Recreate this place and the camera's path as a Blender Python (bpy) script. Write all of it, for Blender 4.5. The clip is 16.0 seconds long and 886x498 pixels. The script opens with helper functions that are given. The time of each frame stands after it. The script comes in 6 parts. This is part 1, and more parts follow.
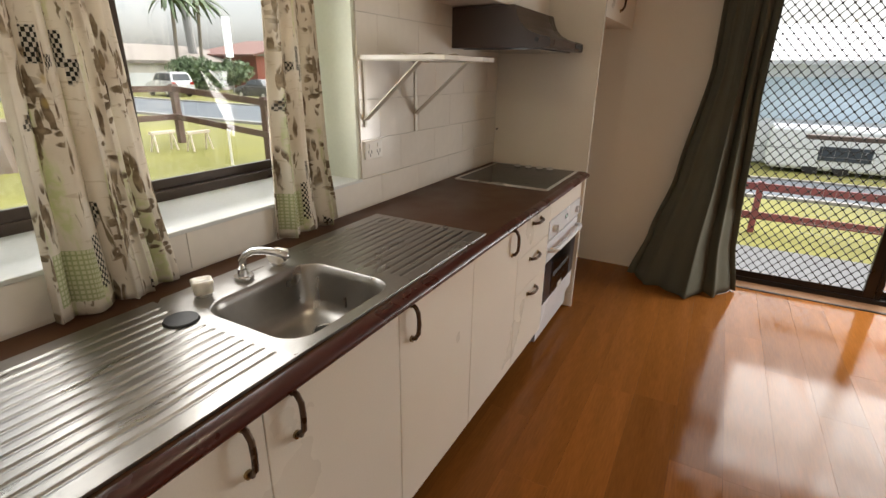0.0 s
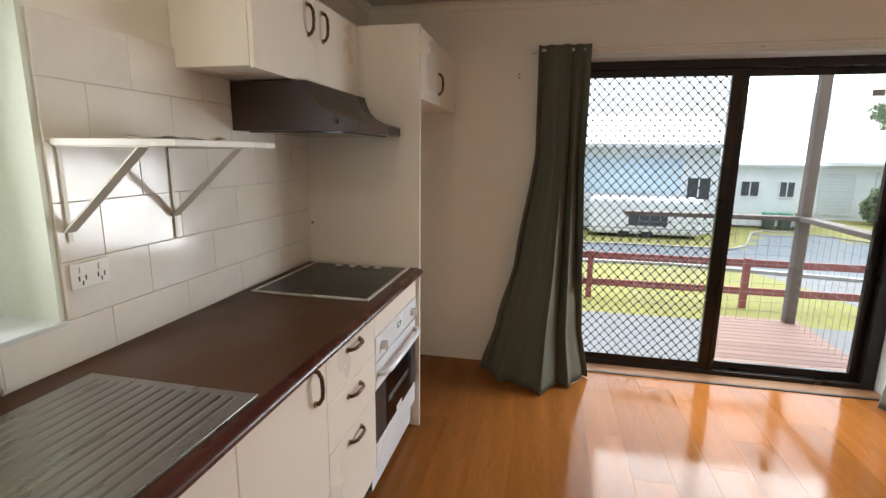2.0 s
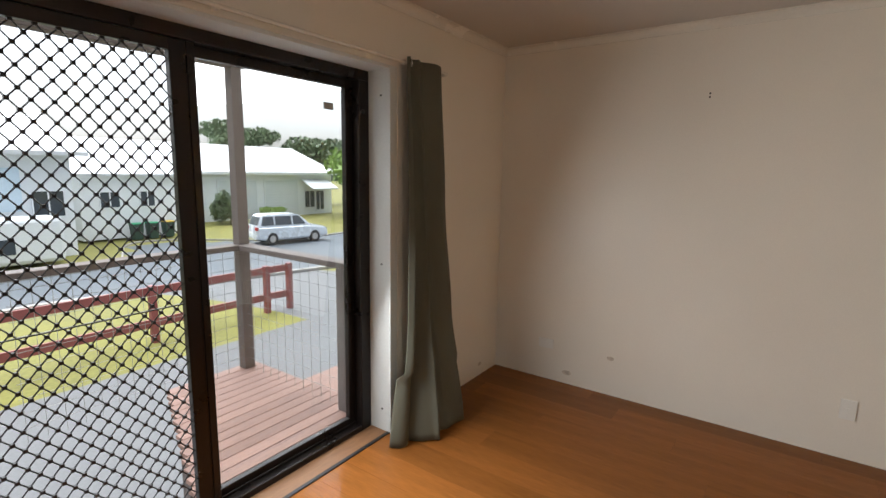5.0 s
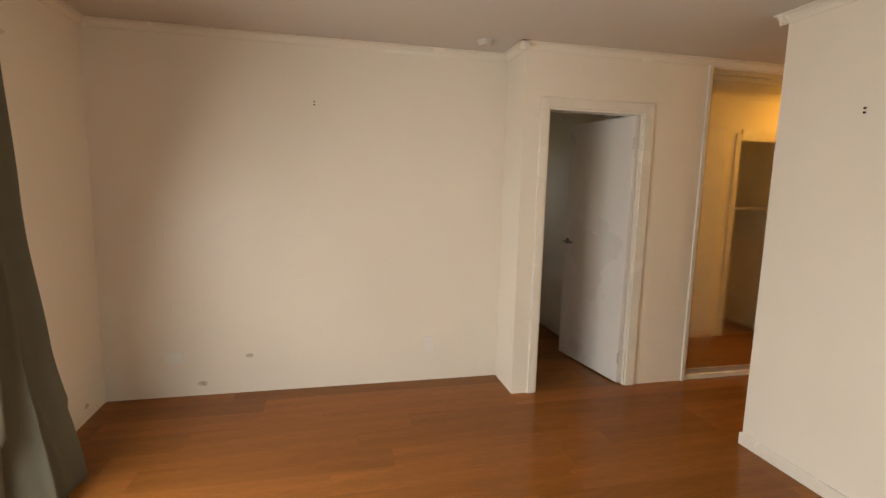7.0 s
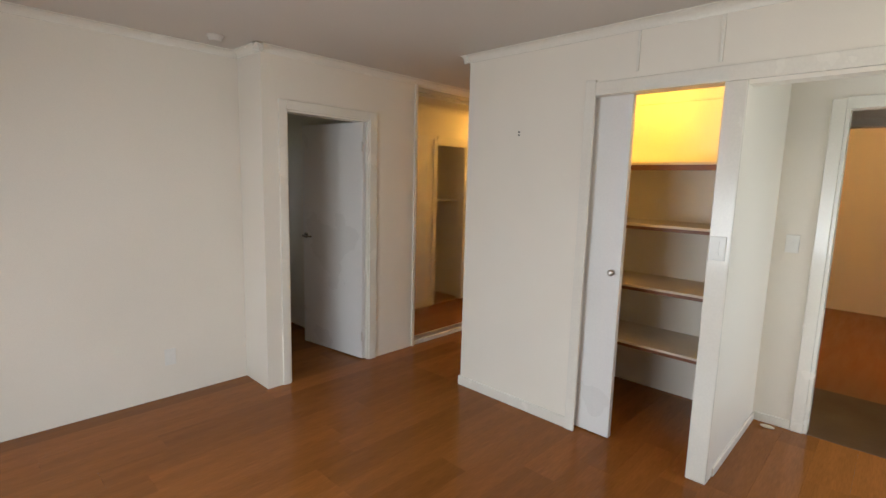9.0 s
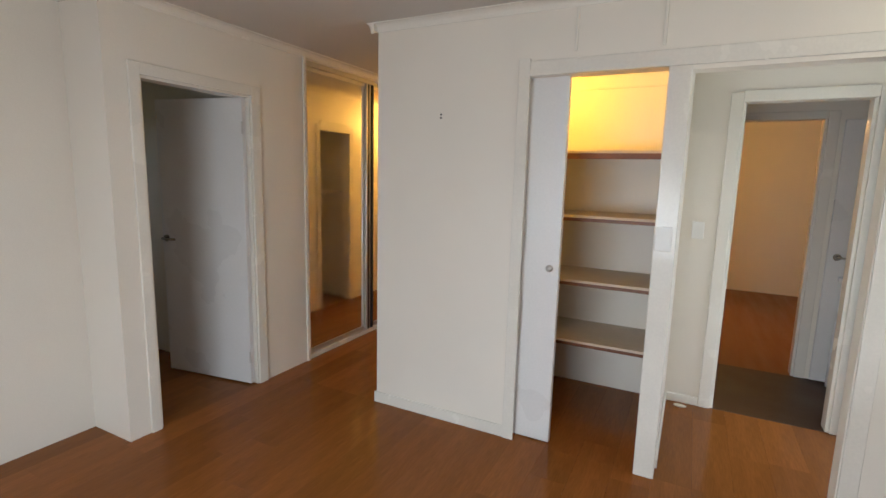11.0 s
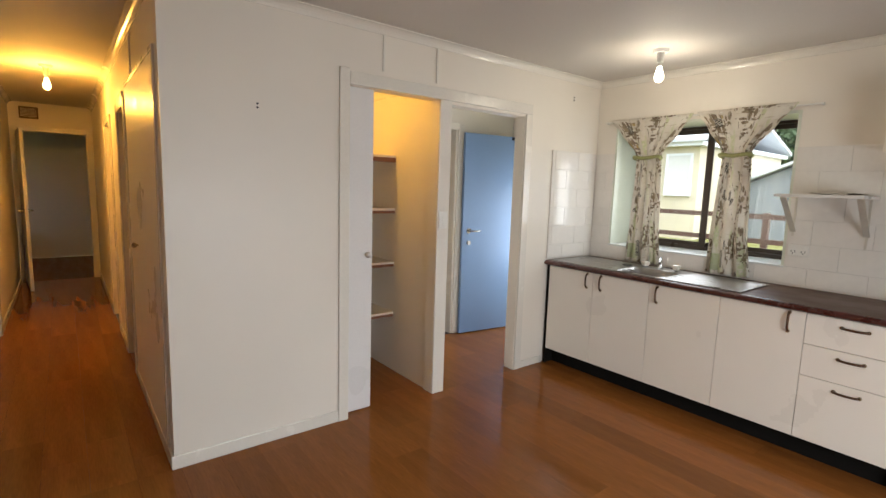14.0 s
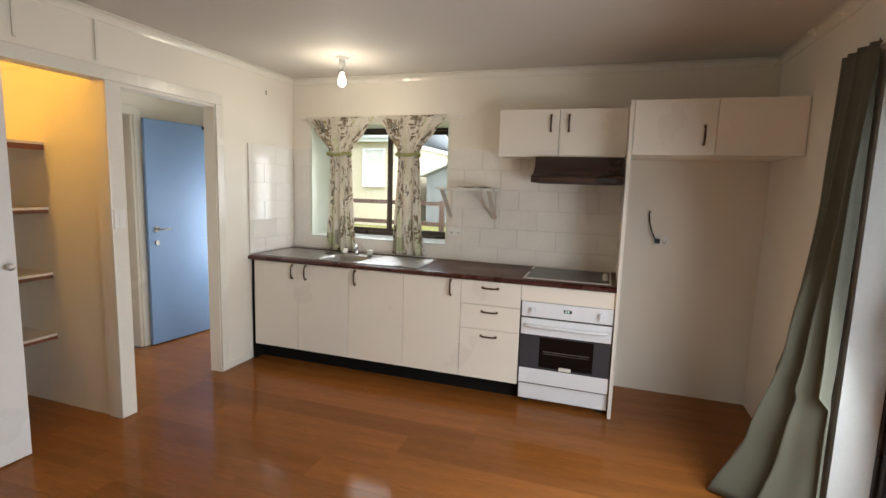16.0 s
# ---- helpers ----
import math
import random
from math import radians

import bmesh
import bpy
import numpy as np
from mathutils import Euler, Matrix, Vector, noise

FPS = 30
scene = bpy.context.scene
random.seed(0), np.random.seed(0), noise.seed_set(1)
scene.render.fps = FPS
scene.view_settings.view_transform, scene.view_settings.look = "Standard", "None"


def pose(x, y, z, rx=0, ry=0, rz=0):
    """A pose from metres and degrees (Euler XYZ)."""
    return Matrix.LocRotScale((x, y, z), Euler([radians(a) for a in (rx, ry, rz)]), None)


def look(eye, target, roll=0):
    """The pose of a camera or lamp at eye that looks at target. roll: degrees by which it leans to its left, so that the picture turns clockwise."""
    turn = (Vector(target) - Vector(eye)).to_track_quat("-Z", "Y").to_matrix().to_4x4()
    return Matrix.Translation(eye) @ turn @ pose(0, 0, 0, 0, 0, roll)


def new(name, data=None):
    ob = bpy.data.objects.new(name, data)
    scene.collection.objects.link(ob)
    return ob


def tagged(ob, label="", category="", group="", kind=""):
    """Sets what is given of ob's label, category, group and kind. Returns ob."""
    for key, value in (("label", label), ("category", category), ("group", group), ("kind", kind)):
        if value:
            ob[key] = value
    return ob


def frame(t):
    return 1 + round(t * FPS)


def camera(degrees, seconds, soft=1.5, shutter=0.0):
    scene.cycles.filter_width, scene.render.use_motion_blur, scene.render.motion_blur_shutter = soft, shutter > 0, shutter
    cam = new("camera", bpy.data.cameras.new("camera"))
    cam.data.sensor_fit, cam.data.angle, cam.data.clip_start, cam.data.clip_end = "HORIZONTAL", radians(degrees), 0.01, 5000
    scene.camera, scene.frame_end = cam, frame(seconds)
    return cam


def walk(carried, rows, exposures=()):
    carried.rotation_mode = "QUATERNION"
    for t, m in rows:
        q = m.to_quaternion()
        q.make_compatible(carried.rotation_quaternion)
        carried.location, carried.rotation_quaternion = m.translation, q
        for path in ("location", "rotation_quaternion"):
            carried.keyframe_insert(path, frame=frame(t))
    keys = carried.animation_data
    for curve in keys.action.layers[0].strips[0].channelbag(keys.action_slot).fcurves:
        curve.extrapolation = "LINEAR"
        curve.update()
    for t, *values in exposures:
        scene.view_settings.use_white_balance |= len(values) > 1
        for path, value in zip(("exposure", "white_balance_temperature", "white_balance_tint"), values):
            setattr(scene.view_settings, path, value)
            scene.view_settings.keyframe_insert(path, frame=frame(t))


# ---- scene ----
cam = camera(84.9, 16.0)
PATH = [
    (0, (1.262, -0.035, 1.459), (0.359, 1.61, 0.768), 0.9),
    (0.5, (1.255, -0.019, 1.482), (0.359, 1.665, 0.879), 0.9),
    (1, (1.268, 0.106, 1.472), (0.431, 1.85, 0.966), 0.8),
    (1.5, (1.276, 0.332, 1.486), (0.597, 2.164, 1.057), 0.8),
    (2, (1.258, 0.539, 1.484), (0.842, 2.457, 1.099), 0.7),
    (2.5, (1.236, 0.736, 1.488), (1.141, 2.7, 1.126), 0.8),
    (3, (1.244, 1.004, 1.485), (1.498, 2.957, 1.136), 0.8),
    (3.2, (1.267, 1.137, 1.501), (1.664, 3.067, 1.156), 0.9),
    (5.3, (1.37, 2.121, 1.55), (3.122, 3.04, 1.257), 1.2),
    (5.5, (1.365, 2.137, 1.517), (3.19, 2.91, 1.244), 1.4),
    (6, (1.334, 2.213, 1.491), (3.283, 2.586, 1.239), 1.4),
    (6.5, (1.285, 2.29, 1.484), (3.269, 2.24, 1.235), 1.4),
    (7, (1.209, 2.389, 1.504), (3.139, 1.937, 1.235), 1.4),
    (7.5, (1.144, 2.499, 1.504), (2.964, 1.716, 1.23), 1.5),
    (8, (1.108, 2.573, 1.529), (2.793, 1.532, 1.255), 1.5),
    (8.5, (1.097, 2.651, 1.542), (2.63, 1.396, 1.269), 1.5),
    (9, (1.086, 2.704, 1.556), (2.455, 1.272, 1.28), 1.5),
    (11.5, (2.137, 2.479, 1.522), (2.952, 0.676, 1.231), 1.5),
    (12, (2.776, 2.274, 1.48), (3.459, 0.415, 1.207), 1.6),
    (12.5, (3.27, 2.11, 1.472), (3.61, 0.157, 1.205), 1.6),
    (13, (3.625, 2.142, 1.511), (3.401, 0.174, 1.235), 1.4),
    (13.5, (3.811, 2.448, 1.506), (2.979, 0.647, 1.255), 1.7),
    (14, (3.826, 2.671, 1.49), (2.602, 1.11, 1.235), 1.8),
    (14.5, (3.838, 2.76, 1.492), (2.411, 1.382, 1.237), 1.7),
    (15, (3.875, 2.791, 1.507), (2.259, 1.642, 1.247), 1.8),
    (15.5, (3.889, 2.818, 1.51), (2.123, 1.915, 1.254), 1.8),
    (16, (3.914, 2.81, 1.516), (2.032, 2.183, 1.261), 1.8),
]
walk(cam, [(t, look(eye, target, roll)) for t, eye, target, roll in PATH],
     [(0.0, 1.85, 6700, 10), (1.5, 2.0, 6450, 10), (2.5, 2.3, 5850, 5), (5.5, 1.75, 6500, 9), (6.5, 2.25, 7300, 9), (7.5, 2.35, 6400, 7), (9.0, 2.2, 5750, 5), (12.5, 2.15, 5550, 7), (13.0, 2.15, 6050, 8), (14.0, 2.05, 6000, 8), (15.0, 2.1, 5700, 6), (16.0, 2.1, 6050, 7)])

# ---- world, sun, lamps ----
world = bpy.data.worlds.new("sky")
scene.world = world
world.use_nodes = True
wn = world.node_tree.nodes
wl = world.node_tree.links
sky = wn.new("ShaderNodeTexSky")
sky.sky_type = "NISHITA"
sky.sun_disc = False
sky.sun_elevation = radians(65)
sky.sun_rotation = radians(16)
sky.air_density, sky.dust_density, sky.ozone_density = 1.0, 4.0, 1.0
grey = wn.new("ShaderNodeHueSaturation")
grey.inputs["Saturation"].default_value = 0.3
clouds = wn.new("ShaderNodeTexNoise")
clouds.inputs["Scale"].default_value = 2.2
clouds.inputs["Detail"].default_value = 5.0
spread = wn.new("ShaderNodeMapRange")
spread.inputs["From Min"].default_value, spread.inputs["From Max"].default_value = 0.3, 0.7
spread.inputs["To Min"].default_value, spread.inputs["To Max"].default_value = 0.75, 1.2
coords = wn.new("ShaderNodeTexCoord")
veil = wn.new("ShaderNodeMixRGB")
veil.blend_type = "MULTIPLY"
veil.inputs[0].default_value = 1.0
wl.new(coords.outputs["Generated"], clouds.inputs["Vector"])
wl.new(clouds.outputs["Fac"], spread.inputs["Value"])
wl.new(sky.outputs["Color"], grey.inputs["Color"])
wl.new(grey.outputs["Color"], veil.inputs[1])
wl.new(spread.outputs["Result"], veil.inputs[2])
wl.new(veil.outputs["Color"], wn["Background"].inputs["Color"])
wn["Background"].inputs["Strength"].default_value = 0.085

sun = new("sun", bpy.data.lights.new("sun", "SUN"))
sun.data.energy, sun.data.angle, sun.data.color = 1.9, radians(120), (1.0, 0.99, 0.97)
sun.matrix_world = look((4, 14, 32), (0, 0, 0))


def bulb_light(x, y, z, watts, color):
    ob = new("bulb_light", bpy.data.lights.new("bulb_light", "POINT"))
    ob.data.energy, ob.data.color, ob.data.shadow_soft_size = watts, color, 0.035
    ob.location = (x, y, z)


def day_light(place, toward, width, height, watts):
    """Daylight coming in through an opening, off the sky and the bright ground outside."""
    ob = new("day_light", bpy.data.lights.new("day_light", "AREA"))
    ob.data.shape, ob.data.size, ob.data.size_y = "RECTANGLE", width, height
    ob.data.energy, ob.data.color, ob.data.spread = watts, (1.0, 0.985, 0.96), radians(172)
    ob.matrix_world = look(place, toward)


day_light((2.45, 3.84, 1.05), (2.45, 2.84, 0.66), 1.50, 0.80, 10.0)
day_light((-0.12, 0.865, 1.45), (0.88, 0.865, 1.47), 0.95, 0.60, 2.0)
day_light((-0.20, -0.56, 1.05), (0.80, -0.56, 1.10), 0.70, 0.90, 2.8)

WARM = (1.0, 0.84, 0.62)
AMBER = (1.0, 0.46, 0.06)
bulb_light(0.64, 0.89, 2.215, 1.2, WARM)
bulb_light(3.89, -2.97, 2.19, 9.0, AMBER)
bulb_light(2.55, -0.585, 2.22, 3.1, (1.0, 0.50, 0.05))
bulb_light(1.6, -3.6, 2.2, 7.0, (1.0, 0.5, 0.14))


# ---- materials ----
def srgb(r, g, b):
    return tuple((c / 12.92 if c <= 0.04045 else ((c + 0.055) / 1.055) ** 2.4) for c in (r / 255, g / 255, b / 255)) + (1,)


def surface(name, color, rough=0.5, metal=0.0, vary=0.12, size=3.0, grain=60.0, bump=0.15, stretch=(1, 1, 1), by_object=0.0, coat=0.0, spec=0.5):
    """A plain painted or solid surface: broad blotches and fine grain in colour, roughness and relief."""
    m = bpy.data.materials.new(name)
    m.use_nodes = True
    n, l = m.node_tree.nodes, m.node_tree.links
    b = n["Principled BSDF"]
    tc, mp = n.new("ShaderNodeTexCoord"), n.new("ShaderNodeMapping")
    mp.inputs["Scale"].default_value = stretch
    l.new(tc.outputs["Object"], mp.inputs["Vector"])
    big, small = n.new("ShaderNodeTexNoise"), n.new("ShaderNodeTexNoise")
    big.inputs["Scale"].default_value, small.inputs["Scale"].default_value = size, grain
    big.inputs["Detail"].default_value = small.inputs["Detail"].default_value = 4
    for t in (big, small):
        l.new(mp.outputs["Vector"], t.inputs["Vector"])
    add = n.new("ShaderNodeMath")
    add.operation = "ADD"
    l.new(big.outputs["Fac"], add.inputs[0])
    l.new(small.outputs["Fac"], add.inputs[1])
    rng = n.new("ShaderNodeMapRange")
    rng.inputs["From Min"].default_value, rng.inputs["From Max"].default_value = 0.6, 1.4
    rng.inputs["To Min"].default_value, rng.inputs["To Max"].default_value = 1 - vary, 1 + vary
    l.new(add.outputs[0], rng.inputs["Value"])
    mul = n.new("ShaderNodeMixRGB")
    mul.blend_type = "MULTIPLY"
    mul.inputs[0].default_value = 1.0
    mul.inputs[1].default_value = (*color[:3], 1)
    l.new(rng.outputs["Result"], mul.inputs[2])
    out = mul
    if by_object:
        info, r2 = n.new("ShaderNodeObjectInfo"), n.new("ShaderNodeMapRange")
        r2.inputs["To Min"].default_value, r2.inputs["To Max"].default_value = 1 - by_object, 1 + by_object
        l.new(info.outputs["Random"], r2.inputs["Value"])
        m2 = n.new("ShaderNodeMixRGB")
        m2.blend_type = "MULTIPLY"
        m2.inputs[0].default_value = 1.0
        l.new(mul.outputs[0], m2.inputs[1])
        l.new(r2.outputs["Result"], m2.inputs[2])
        out = m2
    l.new(out.outputs[0], b.inputs["Base Color"])
    rr = n.new("ShaderNodeMapRange")
    rr.inputs["From Min"].default_value, rr.inputs["From Max"].default_value = 0.3, 0.7
    rr.inputs["To Min"].default_value, rr.inputs["To Max"].default_value = max(rough - 0.08, 0.02), min(rough + 0.08, 1)
    l.new(big.outputs["Fac"], rr.inputs["Value"])
    l.new(rr.outputs["Result"], b.inputs["Roughness"])
    b.inputs["Metallic"].default_value = metal
    b.inputs["Specular IOR Level"].default_value = spec
    b.inputs["Coat Weight"].default_value = coat
    b.inputs["Coat Roughness"].default_value = 0.12
    if bump:
        bp = n.new("ShaderNodeBump")
        bp.inputs["Strength"].default_value = bump
        bp.inputs["Distance"].default_value = 0.002
        l.new(small.outputs["Fac"], bp.inputs["Height"])
        l.new(bp.outputs["Normal"], b.inputs["Normal"])
    return m


def glow(name, color, strength):
    m = bpy.data.materials.new(name)
    m.use_nodes = True
    b = m.node_tree.nodes["Principled BSDF"]
    b.inputs["Base Color"].default_value = (*color[:3], 1)
    b.inputs["Emission Color"].default_value = (*color[:3], 1)
    b.inputs["Emission Strength"].default_value = strength
    return m


def glass(name, rough=0.0):
    m = bpy.data.materials.new(name)
    m.use_nodes = True
    b = m.node_tree.nodes["Principled BSDF"]
    b.inputs["Base Color"].default_value = (0.96, 0.98, 0.98, 1)
    b.inputs["Transmission Weight"].default_value = 1.0
    b.inputs["Roughness"].default_value = rough
    b.inputs["IOR"].default_value = 1.45
    return m


def printed_cloth(name):
    """Cream cotton printed with olive leaves, pale green blocks and small dark checks."""
    m = bpy.data.materials.new(name)
    m.use_nodes = True
    n, l = m.node_tree.nodes, m.node_tree.links
    b = n["Principled BSDF"]
    tc = n.new("ShaderNodeUVMap")

    def mapped(scale, turn=0.0):
        mp = n.new("ShaderNodeMapping")
        mp.inputs["Rotation"].default_value = (0, 0, turn)
        mp.inputs["Scale"].default_value = scale
        l.new(tc.outputs["UV"], mp.inputs["Vector"])
        return mp.outputs["Vector"]

    def ramp(src, lo, hi):
        r = n.new("ShaderNodeMapRange")
        r.inputs["From Min"].default_value, r.inputs["From Max"].default_value = lo, hi
        l.new(src, r.inputs["Value"])
        return r.outputs["Result"]

    def times(a, c):
        x = n.new("ShaderNodeMath")
        x.operation = "MULTIPLY"
        l.new(a, x.inputs[0])
        l.new(c, x.inputs[1])
        return x.outputs[0]

    def over(base, color, fac):
        x = n.new("ShaderNodeMixRGB")
        x.inputs[2].default_value = color
        if isinstance(base, tuple):
            x.inputs[1].default_value = base
        else:
            l.new(base, x.inputs[1])
        l.new(fac, x.inputs[0])
        return x.outputs[0]

    def spots(scale, detail, lo, hi, distort=0.6):
        t = n.new("ShaderNodeTexNoise")
        t.inputs["Scale"].default_value = scale[0]
        t.inputs["Detail"].default_value = detail
        t.inputs["Distortion"].default_value = distort
        l.new(mapped(scale[1]), t.inputs["Vector"])
        return ramp(t.outputs["Fac"], lo, hi)

    def cells(scale, lo, hi, turn=0.0):
        t = n.new("ShaderNodeTexVoronoi")
        t.inputs["Scale"].default_value = 1.0
        l.new(mapped(scale, turn), t.inputs["Vector"])
        return ramp(t.outputs["Distance"], hi, lo), t

    # a wavering of the print, so that no two leaves are alike
    wander = n.new("ShaderNodeTexNoise")
    wander.inputs["Scale"].default_value, wander.inputs["Detail"].default_value = 22, 3
    l.new(tc.outputs["UV"], wander.inputs["Vector"])
    sway = n.new("ShaderNodeVectorMath")
    sway.operation = "MULTIPLY_ADD"
    sway.inputs[1].default_value = (0.014, 0.014, 0)
    l.new(wander.outputs["Color"], sway.inputs[0])
    l.new(tc.outputs["UV"], sway.inputs[2])

    def leaves(scale, turn, lo, hi):
        mp = n.new("ShaderNodeMapping")
        mp.inputs["Rotation"].default_value = (0, 0, turn)
        mp.inputs["Scale"].default_value = scale
        l.new(sway.outputs["Vector"], mp.inputs["Vector"])
        t = n.new("ShaderNodeTexVoronoi")
        t.inputs["Scale"].default_value = 1.0
        l.new(mp.outputs["Vector"], t.inputs["Vector"])
        return ramp(t.outputs["Distance"], hi, lo)

    base = over((0.68, 0.62, 0.53, 1), (0.80, 0.76, 0.68, 1), spots((6, (1, 1, 1)), 3, 0.35, 0.65))
    base = over(base, (0.60, 0.63, 0.38, 1), times(spots((5, (2.6, 0.5, 1)), 4, 0.56, 0.62), spots((45, (1, 1, 1)), 2, 0.3, 0.6)))
    base = over(base, (0.62, 0.56, 0.46, 1), spots((30, (0.35, 2.2, 1)), 4, 0.62, 0.66, 1.2))
    bunch = spots((5.2, (1, 0.8, 1)), 2, 0.52, 0.55)
    shade = spots((38, (1, 1, 1)), 2, 0.35, 0.65)
    print_tone = over((0.36, 0.29, 0.20, 1), (0.15, 0.11, 0.07, 1), shade)

    def printed(under, tone, fac):
        x = n.new("ShaderNodeMixRGB")
        l.new(fac, x.inputs[0])
        l.new(under, x.inputs[1])
        l.new(tone, x.inputs[2])
        return x.outputs[0]

    base = printed(base, print_tone, times(leaves((50, 15, 1), 0.75, 0.43, 0.49), bunch))
    base = printed(base, print_tone, times(leaves((15, 48, 1), 0.55, 0.41, 0.47), spots((4.3, (1.3, 1, 1)), 2, 0.545, 0.57)))
    bloom, _ = cells((13, 11, 1), 0.20, 0.26)
    base = over(base, (0.50, 0.37, 0.12, 1), times(bloom, spots((4.1, (1, 1, 1)), 1, 0.60, 0.64)))
    base = over(base, (0.22, 0.18, 0.11, 1), spots((14, (1.3, 0.45, 1)), 5, 0.64, 0.67, 1.5))
    chk = n.new("ShaderNodeTexChecker")
    chk.inputs["Scale"].default_value = 1.0
    chk.inputs["Color1"].default_value, chk.inputs["Color2"].default_value = (1, 1, 1, 1), (0, 0, 0, 1)
    l.new(mapped((110, 110, 1)), chk.inputs["Vector"])
    block, cell = cells((9.5, 5.5, 1), 0.19, 0.20)
    cell.distance = "CHEBYCHEV"
    base = over(base, (0.02, 0.02, 0.015, 1), times(times(block, ramp(chk.outputs["Fac"], -0.3, 1.0)), spots((3.7, (1, 1, 1)), 0, 0.50, 0.51)))
    # pale green latticed block near the hem
    sep = n.new("ShaderNodeSeparateXYZ")
    l.new(tc.outputs["UV"], sep.inputs[0])

    def near(src, middle, half):
        x = n.new("ShaderNodeMath")
        x.operation = "COMPARE"
        l.new(src, x.inputs[0])
        x.inputs[1].default_value, x.inputs[2].default_value = middle, half
        return x.outputs[0]

    lattice = n.new("ShaderNodeTexBrick")
    lattice.offset = 0.0
    lattice.inputs["Color1"].default_value = lattice.inputs["Color2"].default_value = (0, 0, 0, 1)
    lattice.inputs["Mortar"].default_value = (1, 1, 1, 1)
    lattice.inputs["Scale"].default_value = 1.0
    lattice.inputs["Mortar Size"].default_value = 0.0022
    lattice.inputs["Brick Width"].default_value = lattice.inputs["Row Height"].default_value = 0.012
    l.new(tc.outputs["UV"], lattice.inputs["Vector"])
    hem = times(near(sep.outputs[0], 0.13, 0.085), near(sep.outputs[1], 1.005, 0.062))
    base = over(base, (0.66, 0.67, 0.48, 1), hem)
    base = over(base, (0.42, 0.46, 0.26, 1), times(hem, lattice.outputs["Color"]))
    base = over(base, (0.02, 0.02, 0.015, 1), times(times(near(sep.outputs[0], 0.235, 0.018), near(sep.outputs[1], 1.03, 0.065)), chk.outputs["Fac"]))
    l.new(base, b.inputs["Base Color"])
    b.inputs["Roughness"].default_value = 0.9
    tr, mix = n.new("ShaderNodeBsdfTranslucent"), n.new("ShaderNodeMixShader")
    l.new(base, tr.inputs["Color"])
    mix.inputs[0].default_value = 0.22
    l.new(b.outputs[0], mix.inputs[1])
    l.new(tr.outputs[0], mix.inputs[2])
    l.new(mix.outputs[0], n["Material Output"].inputs["Surface"])
    weave = n.new("ShaderNodeTexNoise")
    weave.inputs["Scale"].default_value = 400
    l.new(tc.outputs["UV"], weave.inputs["Vector"])
    bp = n.new("ShaderNodeBump")
    bp.inputs["Strength"].default_value, bp.inputs["Distance"].default_value = 0.2, 0.001
    l.new(weave.outputs["Fac"], bp.inputs["Height"])
    l.new(bp.outputs["Normal"], b.inputs["Normal"])
    return m


M_WALL = surface("wall_paint", (0.80, 0.745, 0.655), 0.42, vary=0.05, size=1.3, grain=220, bump=0.12)
# ceiling colour greyed below the walls to carry its weaker light
M_CEIL = surface("ceiling_paint_dimmed", (0.60, 0.56, 0.51), 0.75, vary=0.05, size=1.0, grain=120, bump=0.2)
M_TRIM = surface("white_gloss_trim", (0.78, 0.74, 0.66), 0.22, vary=0.05, size=4, grain=90, bump=0.06)
M_REVEAL = surface("white_reveal_paint", (0.66, 0.68, 0.67), 0.4, vary=0.05, size=4, grain=80, bump=0.1)
M_LINING = surface("pale_green_lining_paint", (0.68, 0.71, 0.60), 0.4, vary=0.05, size=4, grain=80, bump=0.1)
M_DOOR = surface("white_door_paint", (0.76, 0.74, 0.72), 0.32, vary=0.04, size=2, grain=90, bump=0.06)
M_BLUE = surface("pale_blue_door_paint", (0.20, 0.31, 0.52), 0.4, vary=0.05, size=2, grain=90, bump=0.06)
M_CAB = surface("cream_laminate", (0.86, 0.805, 0.715), 0.33, vary=0.03, size=3, grain=200, bump=0.05)
# near-black carcass: shade in the gaps between fronts is put into its colour
M_CABGAP = surface("carcass_gap_shade", (0.12, 0.10, 0.08), 0.7)
M_TOP = surface("brown_laminate_worktop", (0.088, 0.040, 0.020), 0.42, vary=0.10, size=5, grain=260, bump=0.0, coat=0.0, spec=0.22)
M_EDGE = surface("worktop_edge", (0.060, 0.013, 0.009), 0.30, vary=0.12, size=6, grain=60, bump=0.0, coat=0.0)
M_KICK = surface("black_kickboard", (0.008, 0.007, 0.006), 0.85, spec=0.15)
M_STEEL = surface("stainless_steel", (0.36, 0.345, 0.325), 0.33, 1.0, 0.06, 6, 60, 0.0, stretch=(4, 1, 1))
M_CHROME = surface("chrome", (0.72, 0.72, 0.72), 0.08, 1.0, 0.04, bump=0)
M_BLACKGLASS = surface("black_hob_glass", (0.006, 0.005, 0.005), 0.10, vary=0.2, bump=0, spec=0.18)
M_HOBTRIM = surface("hob_trim", (0.62, 0.58, 0.52), 0.3, 0.5, 0.05, bump=0)
M_WHITE = surface("white_enamel", (0.80, 0.82, 0.86), 0.25, vary=0.03, bump=0.02)
M_GREYGLASS = surface("grey_oven_glass", (0.045, 0.050, 0.062), 0.08, vary=0.1, bump=0)
M_DARK = surface("dark_interior", (0.012, 0.009, 0.006), 0.35, vary=0.2)
M_HOOD = surface("brown_hood_enamel", (0.042, 0.021, 0.015), 0.30, vary=0.06, size=2, grain=200, bump=0.02)
M_BROWN = surface("brown_handle_metal", (0.09, 0.045, 0.022), 0.3, 0.4, 0.25, 30, 200, 0.05)
M_BRASS = surface("brass_end", (0.35, 0.27, 0.15), 0.3, 0.9, 0.1, bump=0)
